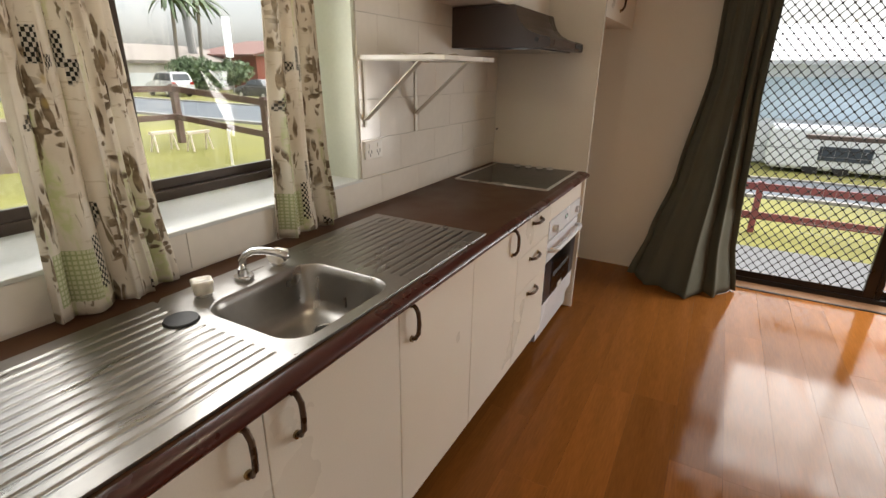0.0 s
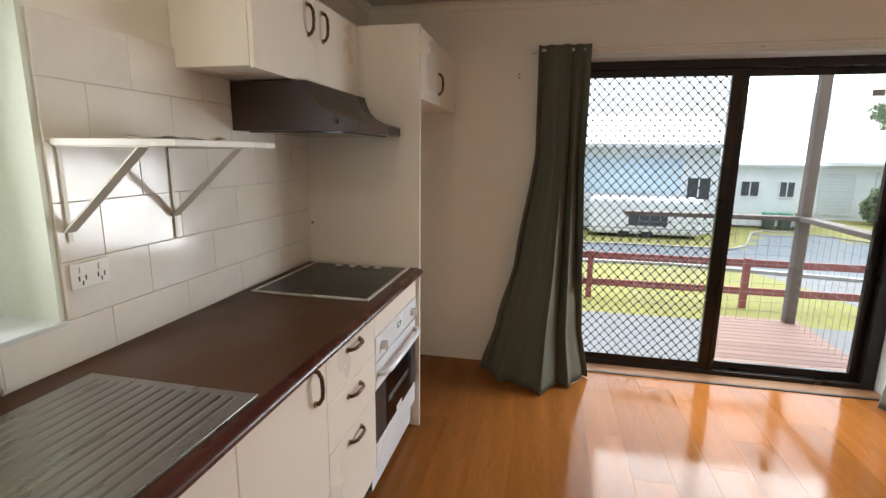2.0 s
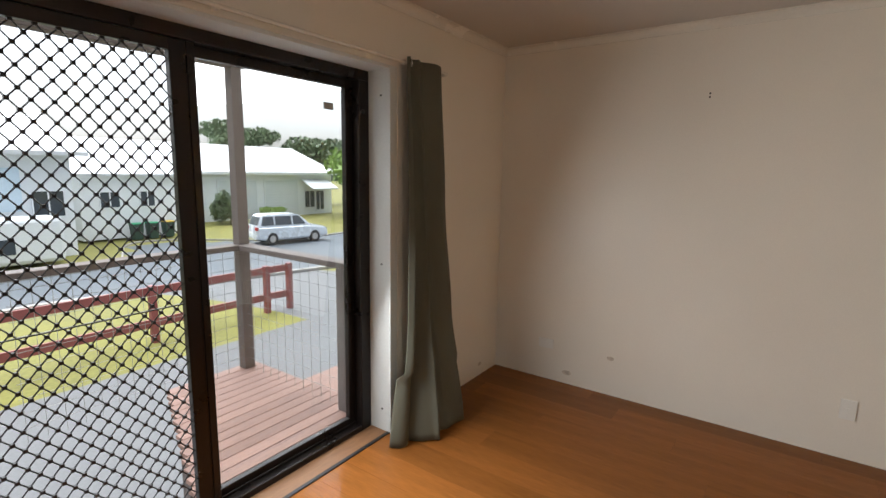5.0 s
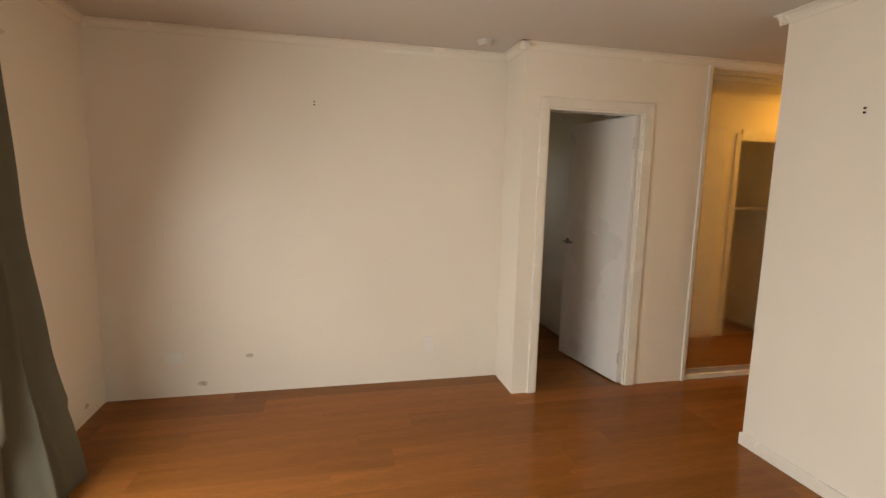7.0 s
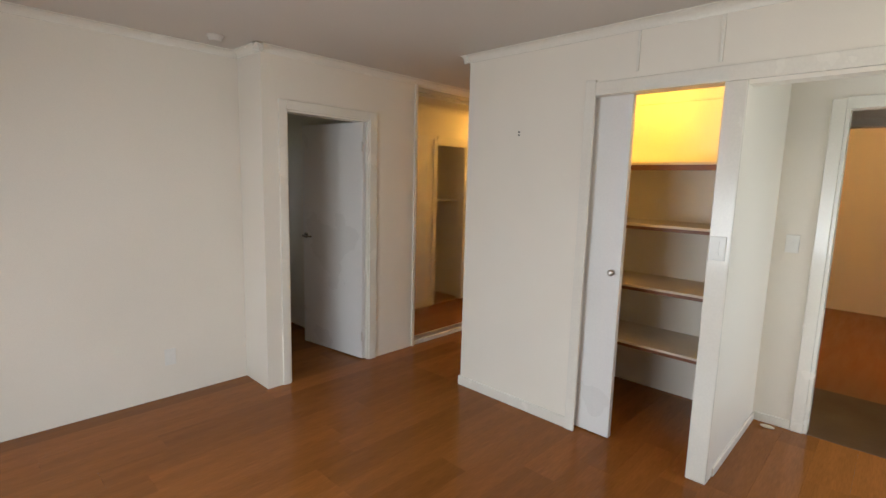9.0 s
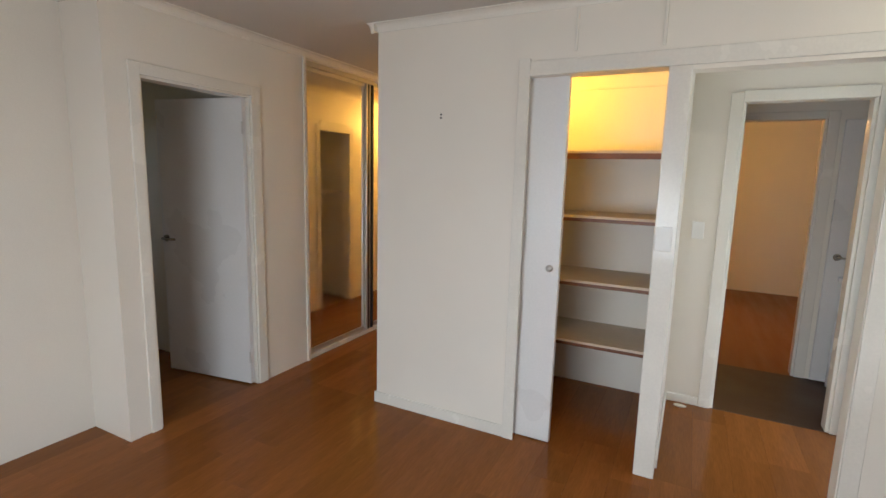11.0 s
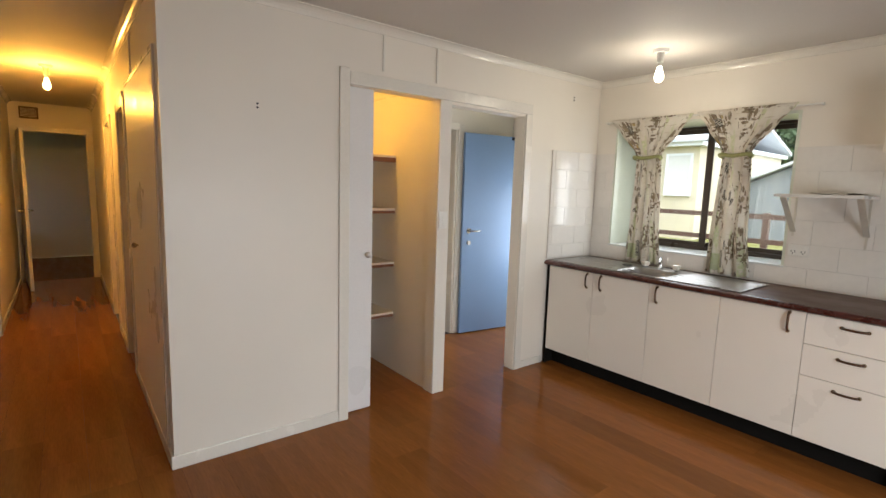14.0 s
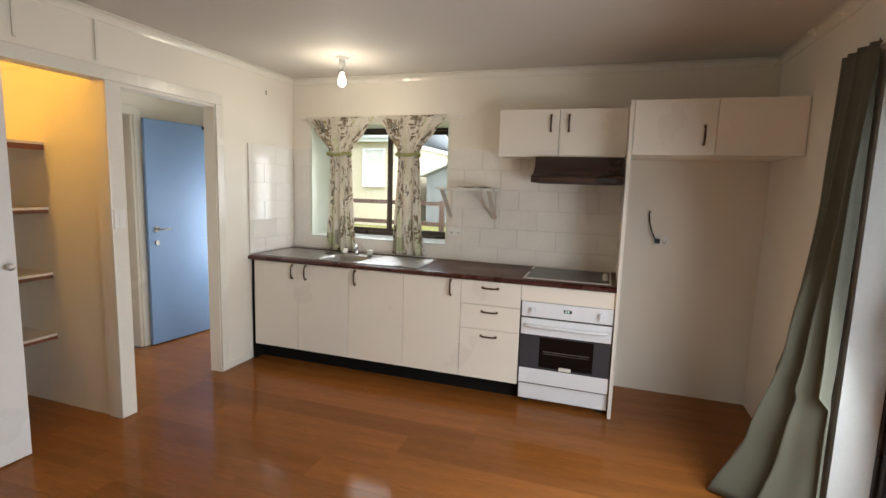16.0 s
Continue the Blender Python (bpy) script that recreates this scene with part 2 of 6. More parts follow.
M_TILE = surface("white_glazed_tile", (0.80, 0.76, 0.70), 0.15, vary=0.03, size=8, grain=30, bump=0.05, by_object=0.02, coat=0.3)
M_GROUT = surface("grout", (0.74, 0.70, 0.64), 0.9, vary=0.15, size=20, grain=200)
M_PLASTIC = surface("white_plastic", (0.80, 0.78, 0.73), 0.3, vary=0.03, bump=0)
M_KNOB = surface("cloudy_tap_knob", (0.82, 0.78, 0.68), 0.15, vary=0.06, size=40, bump=0.02)
M_BLACK = surface("black_rubber", (0.012, 0.012, 0.012), 0.5)
M_ALU = surface("dark_bronze_aluminium", (0.014, 0.010, 0.009), 0.32, 0.3, 0.15, 8, 120, 0.05)
M_WINALU = surface("brown_window_aluminium", (0.045, 0.030, 0.022), 0.35, 0.3, 0.15, 8, 120, 0.05)
M_GRILLE = surface("grille_wire", (0.012, 0.012, 0.014), 0.5, vary=0.2)
M_GLASS = glass("window_glass")
M_BULB = glow("lit_bulb_glass", (1.0, 0.86, 0.62), 4.0)
M_AMBERBULB = glow("lit_amber_bulb_glass", (1.0, 0.68, 0.25), 4.0)
M_MIRROR = surface("mirror", (0.86, 0.87, 0.86), 0.015, 1.0, 0.01, bump=0)
M_SILVER = surface("satin_aluminium", (0.62, 0.60, 0.57), 0.42, 0.85, 0.04, bump=0.0)
M_DRAPE = surface("grey_green_drape_cloth", (0.108, 0.108, 0.080), 0.85, vary=0.15, size=4, grain=500, bump=0.3)
M_PRINT = printed_cloth("printed_curtain_cotton")
M_SHELF = surface("raw_shelf_board", (0.66, 0.58, 0.48), 0.6, vary=0.1, size=5, grain=90, bump=0.1)
M_SHELFEDGE = surface("stained_shelf_edge", (0.17, 0.060, 0.022), 0.45, vary=0.25, size=6, grain=70, bump=0.1, stretch=(0.2, 1, 1))
M_SILL = surface("timber_threshold", (0.24, 0.12, 0.055), 0.5, vary=0.25, size=4, grain=60, bump=0.2, stretch=(0.2, 1.5, 1))
M_DARKFLOOR = surface("dark_laundry_floor", (0.055, 0.028, 0.015), 0.5, vary=0.2, size=3, grain=60, bump=0.1)
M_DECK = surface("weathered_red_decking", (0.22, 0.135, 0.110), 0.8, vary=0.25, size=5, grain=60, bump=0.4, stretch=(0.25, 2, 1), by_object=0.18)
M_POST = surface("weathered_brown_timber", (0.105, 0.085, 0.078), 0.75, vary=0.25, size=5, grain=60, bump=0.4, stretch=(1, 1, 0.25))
M_REDRAIL = surface("dull_red_fence_paint", (0.22, 0.062, 0.060), 0.6, vary=0.25, size=5, grain=50, bump=0.3)
M_BROWNRAIL = surface("brown_fence_stain", (0.085, 0.042, 0.030), 0.6, vary=0.25, size=5, grain=50, bump=0.3)
M_WIRE = surface("galvanised_wire", (0.30, 0.30, 0.29), 0.5, 0.6, 0.1, bump=0)
M_VENT = surface("brown_vent_metal", (0.09, 0.035, 0.015), 0.5)
M_MUCK = surface("scuff_grime", (0.56, 0.48, 0.39), 0.7, vary=0.3, size=30, grain=120)


def plank_wood():
    m = surface("honey_floor_boards", (0.235, 0.086, 0.019), 0.13, vary=0.22, size=2.2, grain=22, bump=0.02, stretch=(7, 0.55, 1), by_object=0.15, coat=0.0, spec=0.14)
    return m


M_PLANK = plank_wood()
M_FARFLOOR = surface("honey_floor_far", (0.215, 0.082, 0.022), 0.4, vary=0.05, size=2.2, grain=12, bump=0.0, stretch=(5, 0.55, 1), spec=0.2)


# ---- building helpers ----
def box(bm, x0, x1, y0, y1, z0, z1, bevel=0.0):
    g = bmesh.ops.create_cube(bm, size=1.0, matrix=Matrix.LocRotScale(((x0 + x1) / 2, (y0 + y1) / 2, (z0 + z1) / 2), None, (abs(x1 - x0), abs(y1 - y0), abs(z1 - z0))))
    if bevel:
        es = list({e for v in g["verts"] for e in v.link_edges})
        bmesh.ops.bevel(bm, geom=es, offset=bevel, segments=2, affect="EDGES", profile=0.5)
    return bm


def boxes(*dims, bevel=0.0):
    bm = bmesh.new()
    for d in dims:
        box(bm, *d, bevel=bevel)
    return bm


def rod(bm, a, b, r, seg=12, r2=None):
    a, b = Vector(a), Vector(b)
    d = b - a
    m = Matrix.Translation((a + b) / 2) @ d.to_track_quat("Z", "Y").to_matrix().to_4x4()
    bmesh.ops.create_cone(bm, cap_ends=True, segments=seg, radius1=r, radius2=r if r2 is None else r2, depth=d.length, matrix=m)
    return bm


def ball(bm, c, r, sx=1, sy=1, sz=1, seg=16):
    bmesh.ops.create_uvsphere(bm, u_segments=seg, v_segments=max(6, seg // 2), radius=r, matrix=Matrix.LocRotScale(c, None, (sx, sy, sz)))
    return bm


def tube(bm, pts, r, seg=10):
    """A bent tube through the points."""
    pts = [Vector(p) for p in pts]
    rings = []
    for i, p in enumerate(pts):
        d = (pts[min(i + 1, len(pts) - 1)] - pts[max(i - 1, 0)]).normalized()
        side = d.cross(Vector((0.13, 0.31, 0.94))).normalized()
        up = side.cross(d)
        rings.append([bm.verts.new(p + r * (math.cos(6.2832 * k / seg) * side + math.sin(6.2832 * k / seg) * up)) for k in range(seg)])
    for a, b in zip(rings, rings[1:]):
        for k in range(seg):
            bm.faces.new((a[k], a[(k + 1) % seg], b[(k + 1) % seg], b[k]))
    bm.faces.new(rings[0][::-1])
    bm.faces.new(rings[-1])
    return bm


def prism(bm, profile, axis, a, b):
    """Extrude a closed outline of pairs along an axis from a to b. axis y: pairs are (x, z); x: (y, z); z: (x, y)."""
    def at(p, s):
        return {"y": (p[0], s, p[1]), "x": (s, p[0], p[1]), "z": (p[0], p[1], s)}[axis]
    va, vb = [bm.verts.new(at(p, a)) for p in profile], [bm.verts.new(at(p, b)) for p in profile]
    k = len(profile)
    for i in range(k):
        bm.faces.new((va[i], va[(i + 1) % k], vb[(i + 1) % k], vb[i]))
    bm.faces.new(va[::-1])
    bm.faces.new(vb)
    bmesh.ops.recalc_face_normals(bm, faces=bm.faces)
    return bm


def mesh_of(name, bm, material, smooth=False):
    me = bpy.data.meshes.new(name)
    if smooth:
        for f in bm.faces:
            f.smooth = True
        for e in bm.edges:
            if len(e.link_faces) == 2 and e.calc_face_angle(0) > 0.7:
                e.smooth = False
    bm.to_mesh(me)
    bm.free()
    for mm in (material if isinstance(material, (list, tuple)) else [material]):
        me.materials.append(mm)
    return me


def structure(name, bm, material, label="", smooth=False):
    return tagged(new(name, mesh_of(name, bm, material, smooth)), label, "", "", "structure")


def single(name, bm, material, label, category, group="", kind="", smooth=False):
    return tagged(new(name, mesh_of(name, bm, material, smooth)), label, category, group, kind)


def thing(name, base, label, category, group=""):
    ob = new(name)
    ob.location = base
    ob.empty_display_size = 0.1
    return tagged(ob, label, category, group)


def part(name, bm, material, parent, label="", smooth=False):
    """One mesh under a thing (an empty at its base) or under a part; the mesh is in the place's own metres."""
    ob = new(name, mesh_of(name, bm, material, smooth))
    ob.parent = parent
    if parent.type == "EMPTY":
        ob.matrix_parent_inverse = Matrix.Translation(-parent.location)
    if label:
        ob["label"] = label
    return ob


def wall_boxes(lo, hi, z0, z1, openings):
    """Cut a run lo..hi, z0..z1 into rectangles round openings (a, b, za, zb)."""
    rects, cur = [], lo
    for a, b, za, zb in sorted(openings):
        if a > cur:
            rects.append((cur, a, z0, z1))
        if za > z0:
            rects.append((a, b, z0, za))
        if zb < z1:
            rects.append((a, b, zb, z1))
        cur = b
    if cur < hi:
        rects.append((cur, hi, z0, z1))
    return rects


def wall_along_y(name, x0, x1, y0, y1, openings=(), z0=0.0, z1=2.44, material=None, label=""):
    bm = bmesh.new()
    for a, b, c, d in wall_boxes(y0, y1, z0, z1, openings):
        box(bm, x0, x1, a, b, c, d)
    return structure(name, bm, material or M_WALL, label)


def wall_along_x(name, x0, x1, y0, y1, openings=(), z0=0.0, z1=2.44, material=None, label=""):
    bm = bmesh.new()
    for a, b, c, d in wall_boxes(x0, x1, z0, z1, openings):
        box(bm, a, b, y0, y1, c, d)
    return structure(name, bm, material or M_WALL, label)


# ---- the large structure ----
H = 2.44
wall_along_y("wall_west", -0.38, 0.0, -5.6, 4.14, [(0.19, 1.54, 1.02, 2.06), (-0.98, -0.14, 0.0, 2.05), (-4.7, -3.7, 0.9, 2.0)], z0=-0.35, label="cream painted outer wall with kitchen window")
wall_along_x("wall_north", 0.0, 4.95, 3.86, 4.14, [(1.40, 3.455, -0.02, 2.10)], z0=-1.3, label="cream painted wall with sliding door opening")
wall_along_y("wall_east", 4.706, 4.85, 1.118, 3.86, label="cream painted living room wall")
wall_along_x("wall_return", 4.452, 6.7, 1.02, 1.118, label="short cream return wall beside bedroom door")
wall_along_y("wall_bedroom_door", 4.352, 4.452, -6.05, 1.118, [(0.195, 0.945, 0.0, 2.04), (-3.2, -0.33, 0.0, 2.385)], label="cream wall with bedroom door and wardrobe")
wall_along_x("wall_south_right", 2.50, 3.449, -0.05, 0.0, label="cream painted partition wall")
wall_along_x("wall_south_left", 0.0, 2.50, -0.10, 0.0, [(0.96, 1.70, 0.0, 2.05), (1.80, 2.50, 0.0, 2.07)], label="cream partition wall with pantry and entry openings")
wall_along_y("wall_pantry_side", 1.705, 1.79, -1.06, -0.10, label="partition between pantry and back entry")
wall_along_x("wall_pantry_back", 0.0, 3.35, -1.16, -1.06, [(0.76, 1.42, 0.0, 2.04)], label="cream back wall of pantry and entry")
wall_along_y("wall_hall", 3.35, 3.449, -6.05, -0.05, [(-2.09, -1.58, 0.0, 2.0), (-3.56, -2.88, 0.0, 2.0)], label="cream hall wall with cupboard and doorway")
wall_along_x("wall_hall_end", 2.4, 5.6, -6.15, -6.05, [(3.53, 4.27, 0.0, 2.06)], label="cream hall end wall with doorway")
wall_along_x("wall_far_room", 2.4, 5.6, -8.6, -8.5, label="plain back wall of far bedroom")
wall_along_y("wall_far_room_left", 2.3, 2.4, -8.6, -6.05)
wall_along_y("wall_far_room_right", 5.5, 5.6, -8.6, -6.15, [(-7.9, -7.3, 1.1, 2.0)])
wall_along_x("wall_small_room", 4.452, 6.7, 0.03, 0.14, label="grey-white wall inside bedroom door")
wall_along_y("wall_small_room_end", 6.6, 6.7, 0.14, 1.02, [(0.60, 0.92, 1.5, 2.0)])
wall_along_y("wall_wardrobe_back", 5.0, 5.06, -3.3, -0.25)
wall_along_x("wall_wardrobe_end", 4.452, 5.0, -3.26, -3.2)
wall_along_x("wall_wardrobe_start", 4.452, 5.0, -0.33, -0.27)
wall_along_x("wall_laundry", 0.0, 2.5, -2.15, -2.05, [(0.80, 1.50, 0.0, 2.03)], label="pale laundry wall with doorway")
wall_along_y("wall_laundry_side", 1.72, 1.80, -2.05, -1.16)
wall_along_y("wall_cupboard_back", 2.45, 2.5, -2.15, -1.42)
wall_along_x("wall_cupboard_side", 2.5, 3.35, -1.48, -1.42)
wall_along_x("wall_cupboard_end", 2.5, 3.35, -2.21, -2.15)
wall_along_x("wall_bedroom_back", 0.0, 3.35, -5.6, -5.5, label="cream bedroom wall in lamplight")
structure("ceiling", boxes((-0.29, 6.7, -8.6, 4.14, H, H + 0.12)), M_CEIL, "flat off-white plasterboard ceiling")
bm = bmesh.new()
prism(bm, [(-0.75, 2.45), (3.2, 3.5), (7.1, 2.45), (7.1, 2.57), (3.2, 3.62), (-0.75, 2.57)], "y", -9.0, 4.45)
structure("roof", bm, surface("metal_roof", (0.45, 0.46, 0.46), 0.5, 0.3), "low pitched metal house roof")
structure("floor_base", boxes((0.0, 4.706, 0.0, 3.86, -0.12, -0.012), (3.449, 4.352, -6.05, 0.0, -0.12, -0.012), (0.0, 3.35, -1.06, 0.0, -0.12, -0.012),
                              (4.352, 6.6, 0.14, 1.02, -0.12, -0.012), (3.35, 3.449, -6.05, 0.0, -0.12, -0.012)), M_DARK, "dark gaps under floor boards")
structure("floor_laundry", boxes((0.0, 1.75, -2.05, -1.06, -0.12, -0.002)), M_DARKFLOOR, "dark brown laundry floor")
structure("floor_bedroom", boxes((0.0, 3.35, -5.5, -2.05, -0.12, -0.002)), M_FARFLOOR, "honey timber bedroom floor")
structure("floor_far_room", boxes((2.4, 5.5, -8.5, -6.05, -0.12, -0.002)), M_FARFLOOR, "honey timber floor of far bedroom")
structure("floor_cupboard", boxes((2.5, 3.45, -2.15, -1.48, -0.11, -0.001)), M_FARFLOOR, "dark timber cupboard floor")


def cornice(name, x0, y0, x1, y1, nx, ny):
    """A small coved moulding under the ceiling along a wall; (nx, ny) points into the room."""
    d = 0.052
    arc = [(0.0, 0.0), (0.0, -0.048), (0.006, -0.048)] + [(d - (d - 0.008) * math.cos(a), -0.044 + (0.044 - 0.006) * math.sin(a)) for a in (0.25, 0.6, 0.95, 1.25)] + [(d, -0.006), (d, 0.0)]
    bm = bmesh.new()
    if ny:
        prism(bm, [(y0 + ny * a, H - 0.001 + b) for a, b in arc], "x", x0, x1)
    else:
        prism(bm, [(x0 + nx * a, H - 0.001 + b) for a, b in arc], "y", y0, y1)
    structure(name, bm, M_TRIM, "white coved ceiling cornice")


cornice("cornice_north", 0.0, 3.86, 4.706, 3.86, 0, -1)
cornice("cornice_west", 0.0, 0.0, 0.0, 3.86, 1, 0)
cornice("cornice_south", 0.0, 0.0, 3.50, 0.0, 0, 1)
cornice("cornice_east", 4.706, 1.118, 4.706, 3.86, -1, 0)
cornice("cornice_return", 4.30, 1.118, 4.706, 1.118, 0, 1)
cornice("cornice_door_wall", 4.352, -6.05, 4.352, 1.17, -1, 0)
cornice("cornice_hall", 3.449, -6.05, 3.449, 0.05, 1, 0)


def trims(name, label, *dims, bevel=0.004):
    return structure(name, boxes(*dims, bevel=bevel), M_TRIM, label)


# skirtings
trims("baseboard_south", "white painted skirting board", (2.535, 3.462, 0.0, 0.013, 0.0, 0.072), (3.449, 3.462, -1.50, -0.0005, 0.0, 0.072), (3.449, 3.462, -2.80, -2.17, 0.0, 0.072), (3.449, 3.462, -6.05, -3.64, 0.0, 0.072))
trims("baseboard_entry", "white painted skirting board", (0.62, 0.885, 0.0, 0.012, 0.0, 0.06))
trims("baseboard_hall", "white painted skirting board", (4.340, 4.352, -6.05, -3.25, 0.0, 0.07))
trims("baseboard_pantry", "white painted skirting board", (1.69, 1.705, -1.06, -0.1, 0.0, 0.05), (1.49, 1.69, -1.06, -1.047, 0.0, 0.06))
# pantry and entry architrave
trims("trim_pantry", "white gloss architrave round pantry and entry", (2.470, 2.535, 0.0, 0.018, 0.0, 2.16), (0.89, 2.47, 0.0, 0.018, 2.07, 2.145), (0.885, 0.955, 0.0, 0.016, 0.0, 2.07), (1.70, 1.80, 0.0, 0.014, 0.0, 2.07))
trims("trim_battens", "thin white cover battens above pantry", (2.232, 2.246, 0.0, 0.010, 2.18, 2.39), (1.822, 1.838, 0.0, 0.010, 2.17, 2.39), bevel=0.002)
# bedroom door architrave and jamb
trims("trim_bedroom_door", "white painted door architrave", (4.336, 4.352, 0.94, 1.00, 0.0, 2.10), (4.336, 4.352, 0.125, 0.2, 0.0, 2.10), (4.336, 4.352, 0.2, 0.94, 2.035, 2.10), (4.352, 4.452, 0.925, 0.945, 0.0, 2.04), (4.352, 4.452, 0.195, 0.212, 0.0, 2.04), (4.352, 4.452, 0.212, 0.925, 2.02, 2.04), bevel=0.003)
# hall cupboards and doors
trims("trim_hall_cupboard", "white cupboard architrave in hall", (3.449, 3.463, -1.58, -1.52, 0.0, 2.06), (3.449, 3.463, -2.16, -2.09, 0.0, 2.06), (3.449, 3.465, -2.09, -1.58, 1.995, 2.10))
trims("trim_hall_doorway", "white doorway architrave in hall", (3.449, 3.463, -2.88, -2.81, 0.0, 2.06), (3.449, 3.463, -3.63, -3.56, 0.0, 2.06), (3.449, 3.465, -3.56, -2.88, 2.0, 2.06))
trims("trim_hall_end", "white architrave at hall end doorway", (3.46, 3.53, -6.05, -6.034, 0.0, 2.12), (4.27, 4.34, -6.05, -6.034, 0.0, 2.12), (3.53, 4.27, -6.05, -6.034, 2.06, 2.12))
trims("trim_hall_panel", "thin trim above hall cupboard panel", (3.449, 3.462, -1.42, -0.10, 2.10, 2.125), (3.449, 3.459, -1.068, -1.055, 2.125, 2.39), (3.449, 3.461, -0.125, -0.10, 0.0, 2.10), bevel=0.002)
# laundry doorways
trims("trim_laundry_door", "white architrave of laundry doorway", (1.42, 1.49, -1.06, -1.044, 0.0, 2.10), (0.69, 0.76, -1.06, -1.044, 0.0, 2.10), (0.76, 1.42, -1.06, -1.044, 2.04, 2.11), (1.40, 1.42, -1.16, -1.06, 0.0, 2.04), (0.76, 0.78, -1.16, -1.06, 0.0, 2.04))
trims("trim_inner_doorway", "white architrave of inner bedroom doorway", (0.73, 0.80, -2.05, -2.034, 0.0, 2.09), (1.50, 1.57, -2.05, -2.034, 0.0, 2.09), (0.80, 1.50, -2.05, -2.034, 2.03, 2.09), (0.80, 0.82, -2.15, -2.05, 0.0, 2.03))


# ---- sliding door, grille, drapes ----
def sliding_door():
    d = thing("door_1", (2.42, 4.05, 0.0), "dark bronze aluminium sliding door with diamond security grille", "door")
    d["kind"] = "structure"
    y = 4.055
    part("door_frame", boxes((1.40, 3.396, y - 0.055, y + 0.055, 2.03, 2.10), (3.320, 3.396, y - 0.055, y + 0.055, 0.0, 2.03), (1.40, 1.44, y - 0.055, y + 0.055, 0.0, 2.03), (1.44, 3.320, y - 0.055, y + 0.055, -0.005, 0.035), (1.44, 3.320, y - 0.01, y + 0.0, 0.035, 0.05), bevel=0.004), M_ALU, d)
    screen = part("security_screen", boxes((1.44, 1.485, y - 0.045, y - 0.012, 0.036, 2.029), (2.335, 2.40, y - 0.045, y - 0.012, 0.036, 2.029), (1.485, 2.335, y - 0.045, y - 0.012, 1.985, 2.029), (1.485, 2.335, y - 0.045, y - 0.012, 0.036, 0.085), bevel=0.003), M_ALU, d)
    x0, x1, z0, z1 = 1.487, 2.333, 0.087, 1.983
    w, h = 0.0605, 0.0665
    bm = bmesh.new()
    for s in (1, -1):
        k = -40
        while k < 80:
            # line x = x0 + (k + s * (z - z0) / h) * w, clipped to the opening
            za, zb = z0, z1
            xa, xb = x0 + k * w, x0 + (k + s * (zb - za) / h) * w
            lo, hi = sorted((((x0 - xa) / (xb - xa)), ((x1 - xa) / (xb - xa))))
            lo, hi = max(lo, 0), min(hi, 1)
            if hi - lo > 0.005:
                a = Vector((xa + lo * (xb - xa), y - 0.03 + 0.002 * s, za + lo * (zb - za)))
                b = Vector((xa + hi * (xb - xa), y - 0.03 + 0.002 * s, za + hi * (zb - za)))
                rod(bm, a, b, 0.0026, 5)
            k += 1
    part("diamond_grille", bm, M_GRILLE, screen, "black diamond security mesh")
    bm = bmesh.new()
    rows = int((z1 - z0) / (h / 2))
    for j in range(rows + 1):
        zz = z0 + j * h / 2
        for i in range(32):
            xx = x0 + (i * 0.5) * w
            if (i + j) % 2 == 0 and xx < x1 and zz < z1:
                box(bm, xx - 0.0065, xx + 0.0065, y - 0.036, y - 0.024, zz - 0.0065, zz + 0.0065)
    part("grille_rivets", bm, M_GRILLE, screen)
    part("fly_mesh_rail", boxes((1.49, 2.33, y - 0.040, y - 0.034, 1.0, 1.004)), M_GRILLE, screen)
    part("handle", rod(tube(bmesh.new(), [(1.462, y - 0.046, 0.95), (1.462, y - 0.085, 0.97), (1.462, y - 0.088, 1.05), (1.462, y - 0.085, 1.10), (1.462, y - 0.046, 1.12)], 0.009), (1.462, y - 0.05, 0.99), (1.462, y - 0.045, 0.99), 0.012), M_BLACK, screen, "black pull handle")
    sash = part("sliding_sash", boxes((2.385, 2.425, y + 0.0, y + 0.035, 0.036, 2.029), (3.270, 3.320, y + 0.0, y + 0.035, 0.036, 2.029), (2.425, 3.270, y + 0.0, y + 0.035, 1.985, 2.029), (2.425, 3.270, y + 0.0, y + 0.035, 0.036, 0.085), (2.40, 2.432, y - 0.050, y - 0.002, 0.036, 2.029), bevel=0.003), M_ALU, d)
    g = part("glass_pane", boxes((2.425, 3.270, y + 0.015, y + 0.020, 0.085, 1.985)), M_GLASS, sash)
    g.visible_shadow = False
    part("sticker", boxes((3.13, 3.195, y + 0.009, y + 0.0145, 1.86, 1.895)), surface("faded_sticker", (0.42, 0.43, 0.42), 0.5), sash, "small faded grey sticker")


sliding_door()
structure("door_sill", boxes((1.40, 3.455, 3.875, 4.0, -0.03, 0.004), bevel=0.003), M_SILL, "worn timber threshold of sliding door")
structure("door_strip", boxes((1.36, 3.52, 3.852, 3.874, -0.03, 0.006), bevel=0.002), M_BLACK, "dark floor edge strip")
structure("door_reveal", boxes((3.397, 3.4545, 3.845, 4.12, 0.0, 2.0995), (1.4005, 1.42, 3.845, 4.0, 0.0, 2.0995), (1.42, 3.397, 3.845, 4.0, 2.082, 2.0995), bevel=0.002), M_REVEAL, "white painted timber reveal of sliding door")
trims("trim_sliding_door", "thin cream architrave round sliding door", (3.455, 3.505, 3.845, 3.86, 0.0, 2.13), (1.36, 1.40, 3.845, 3.86, 0.0, 2.13), (1.40, 3.455, 3.845, 3.86, 2.10, 2.13))
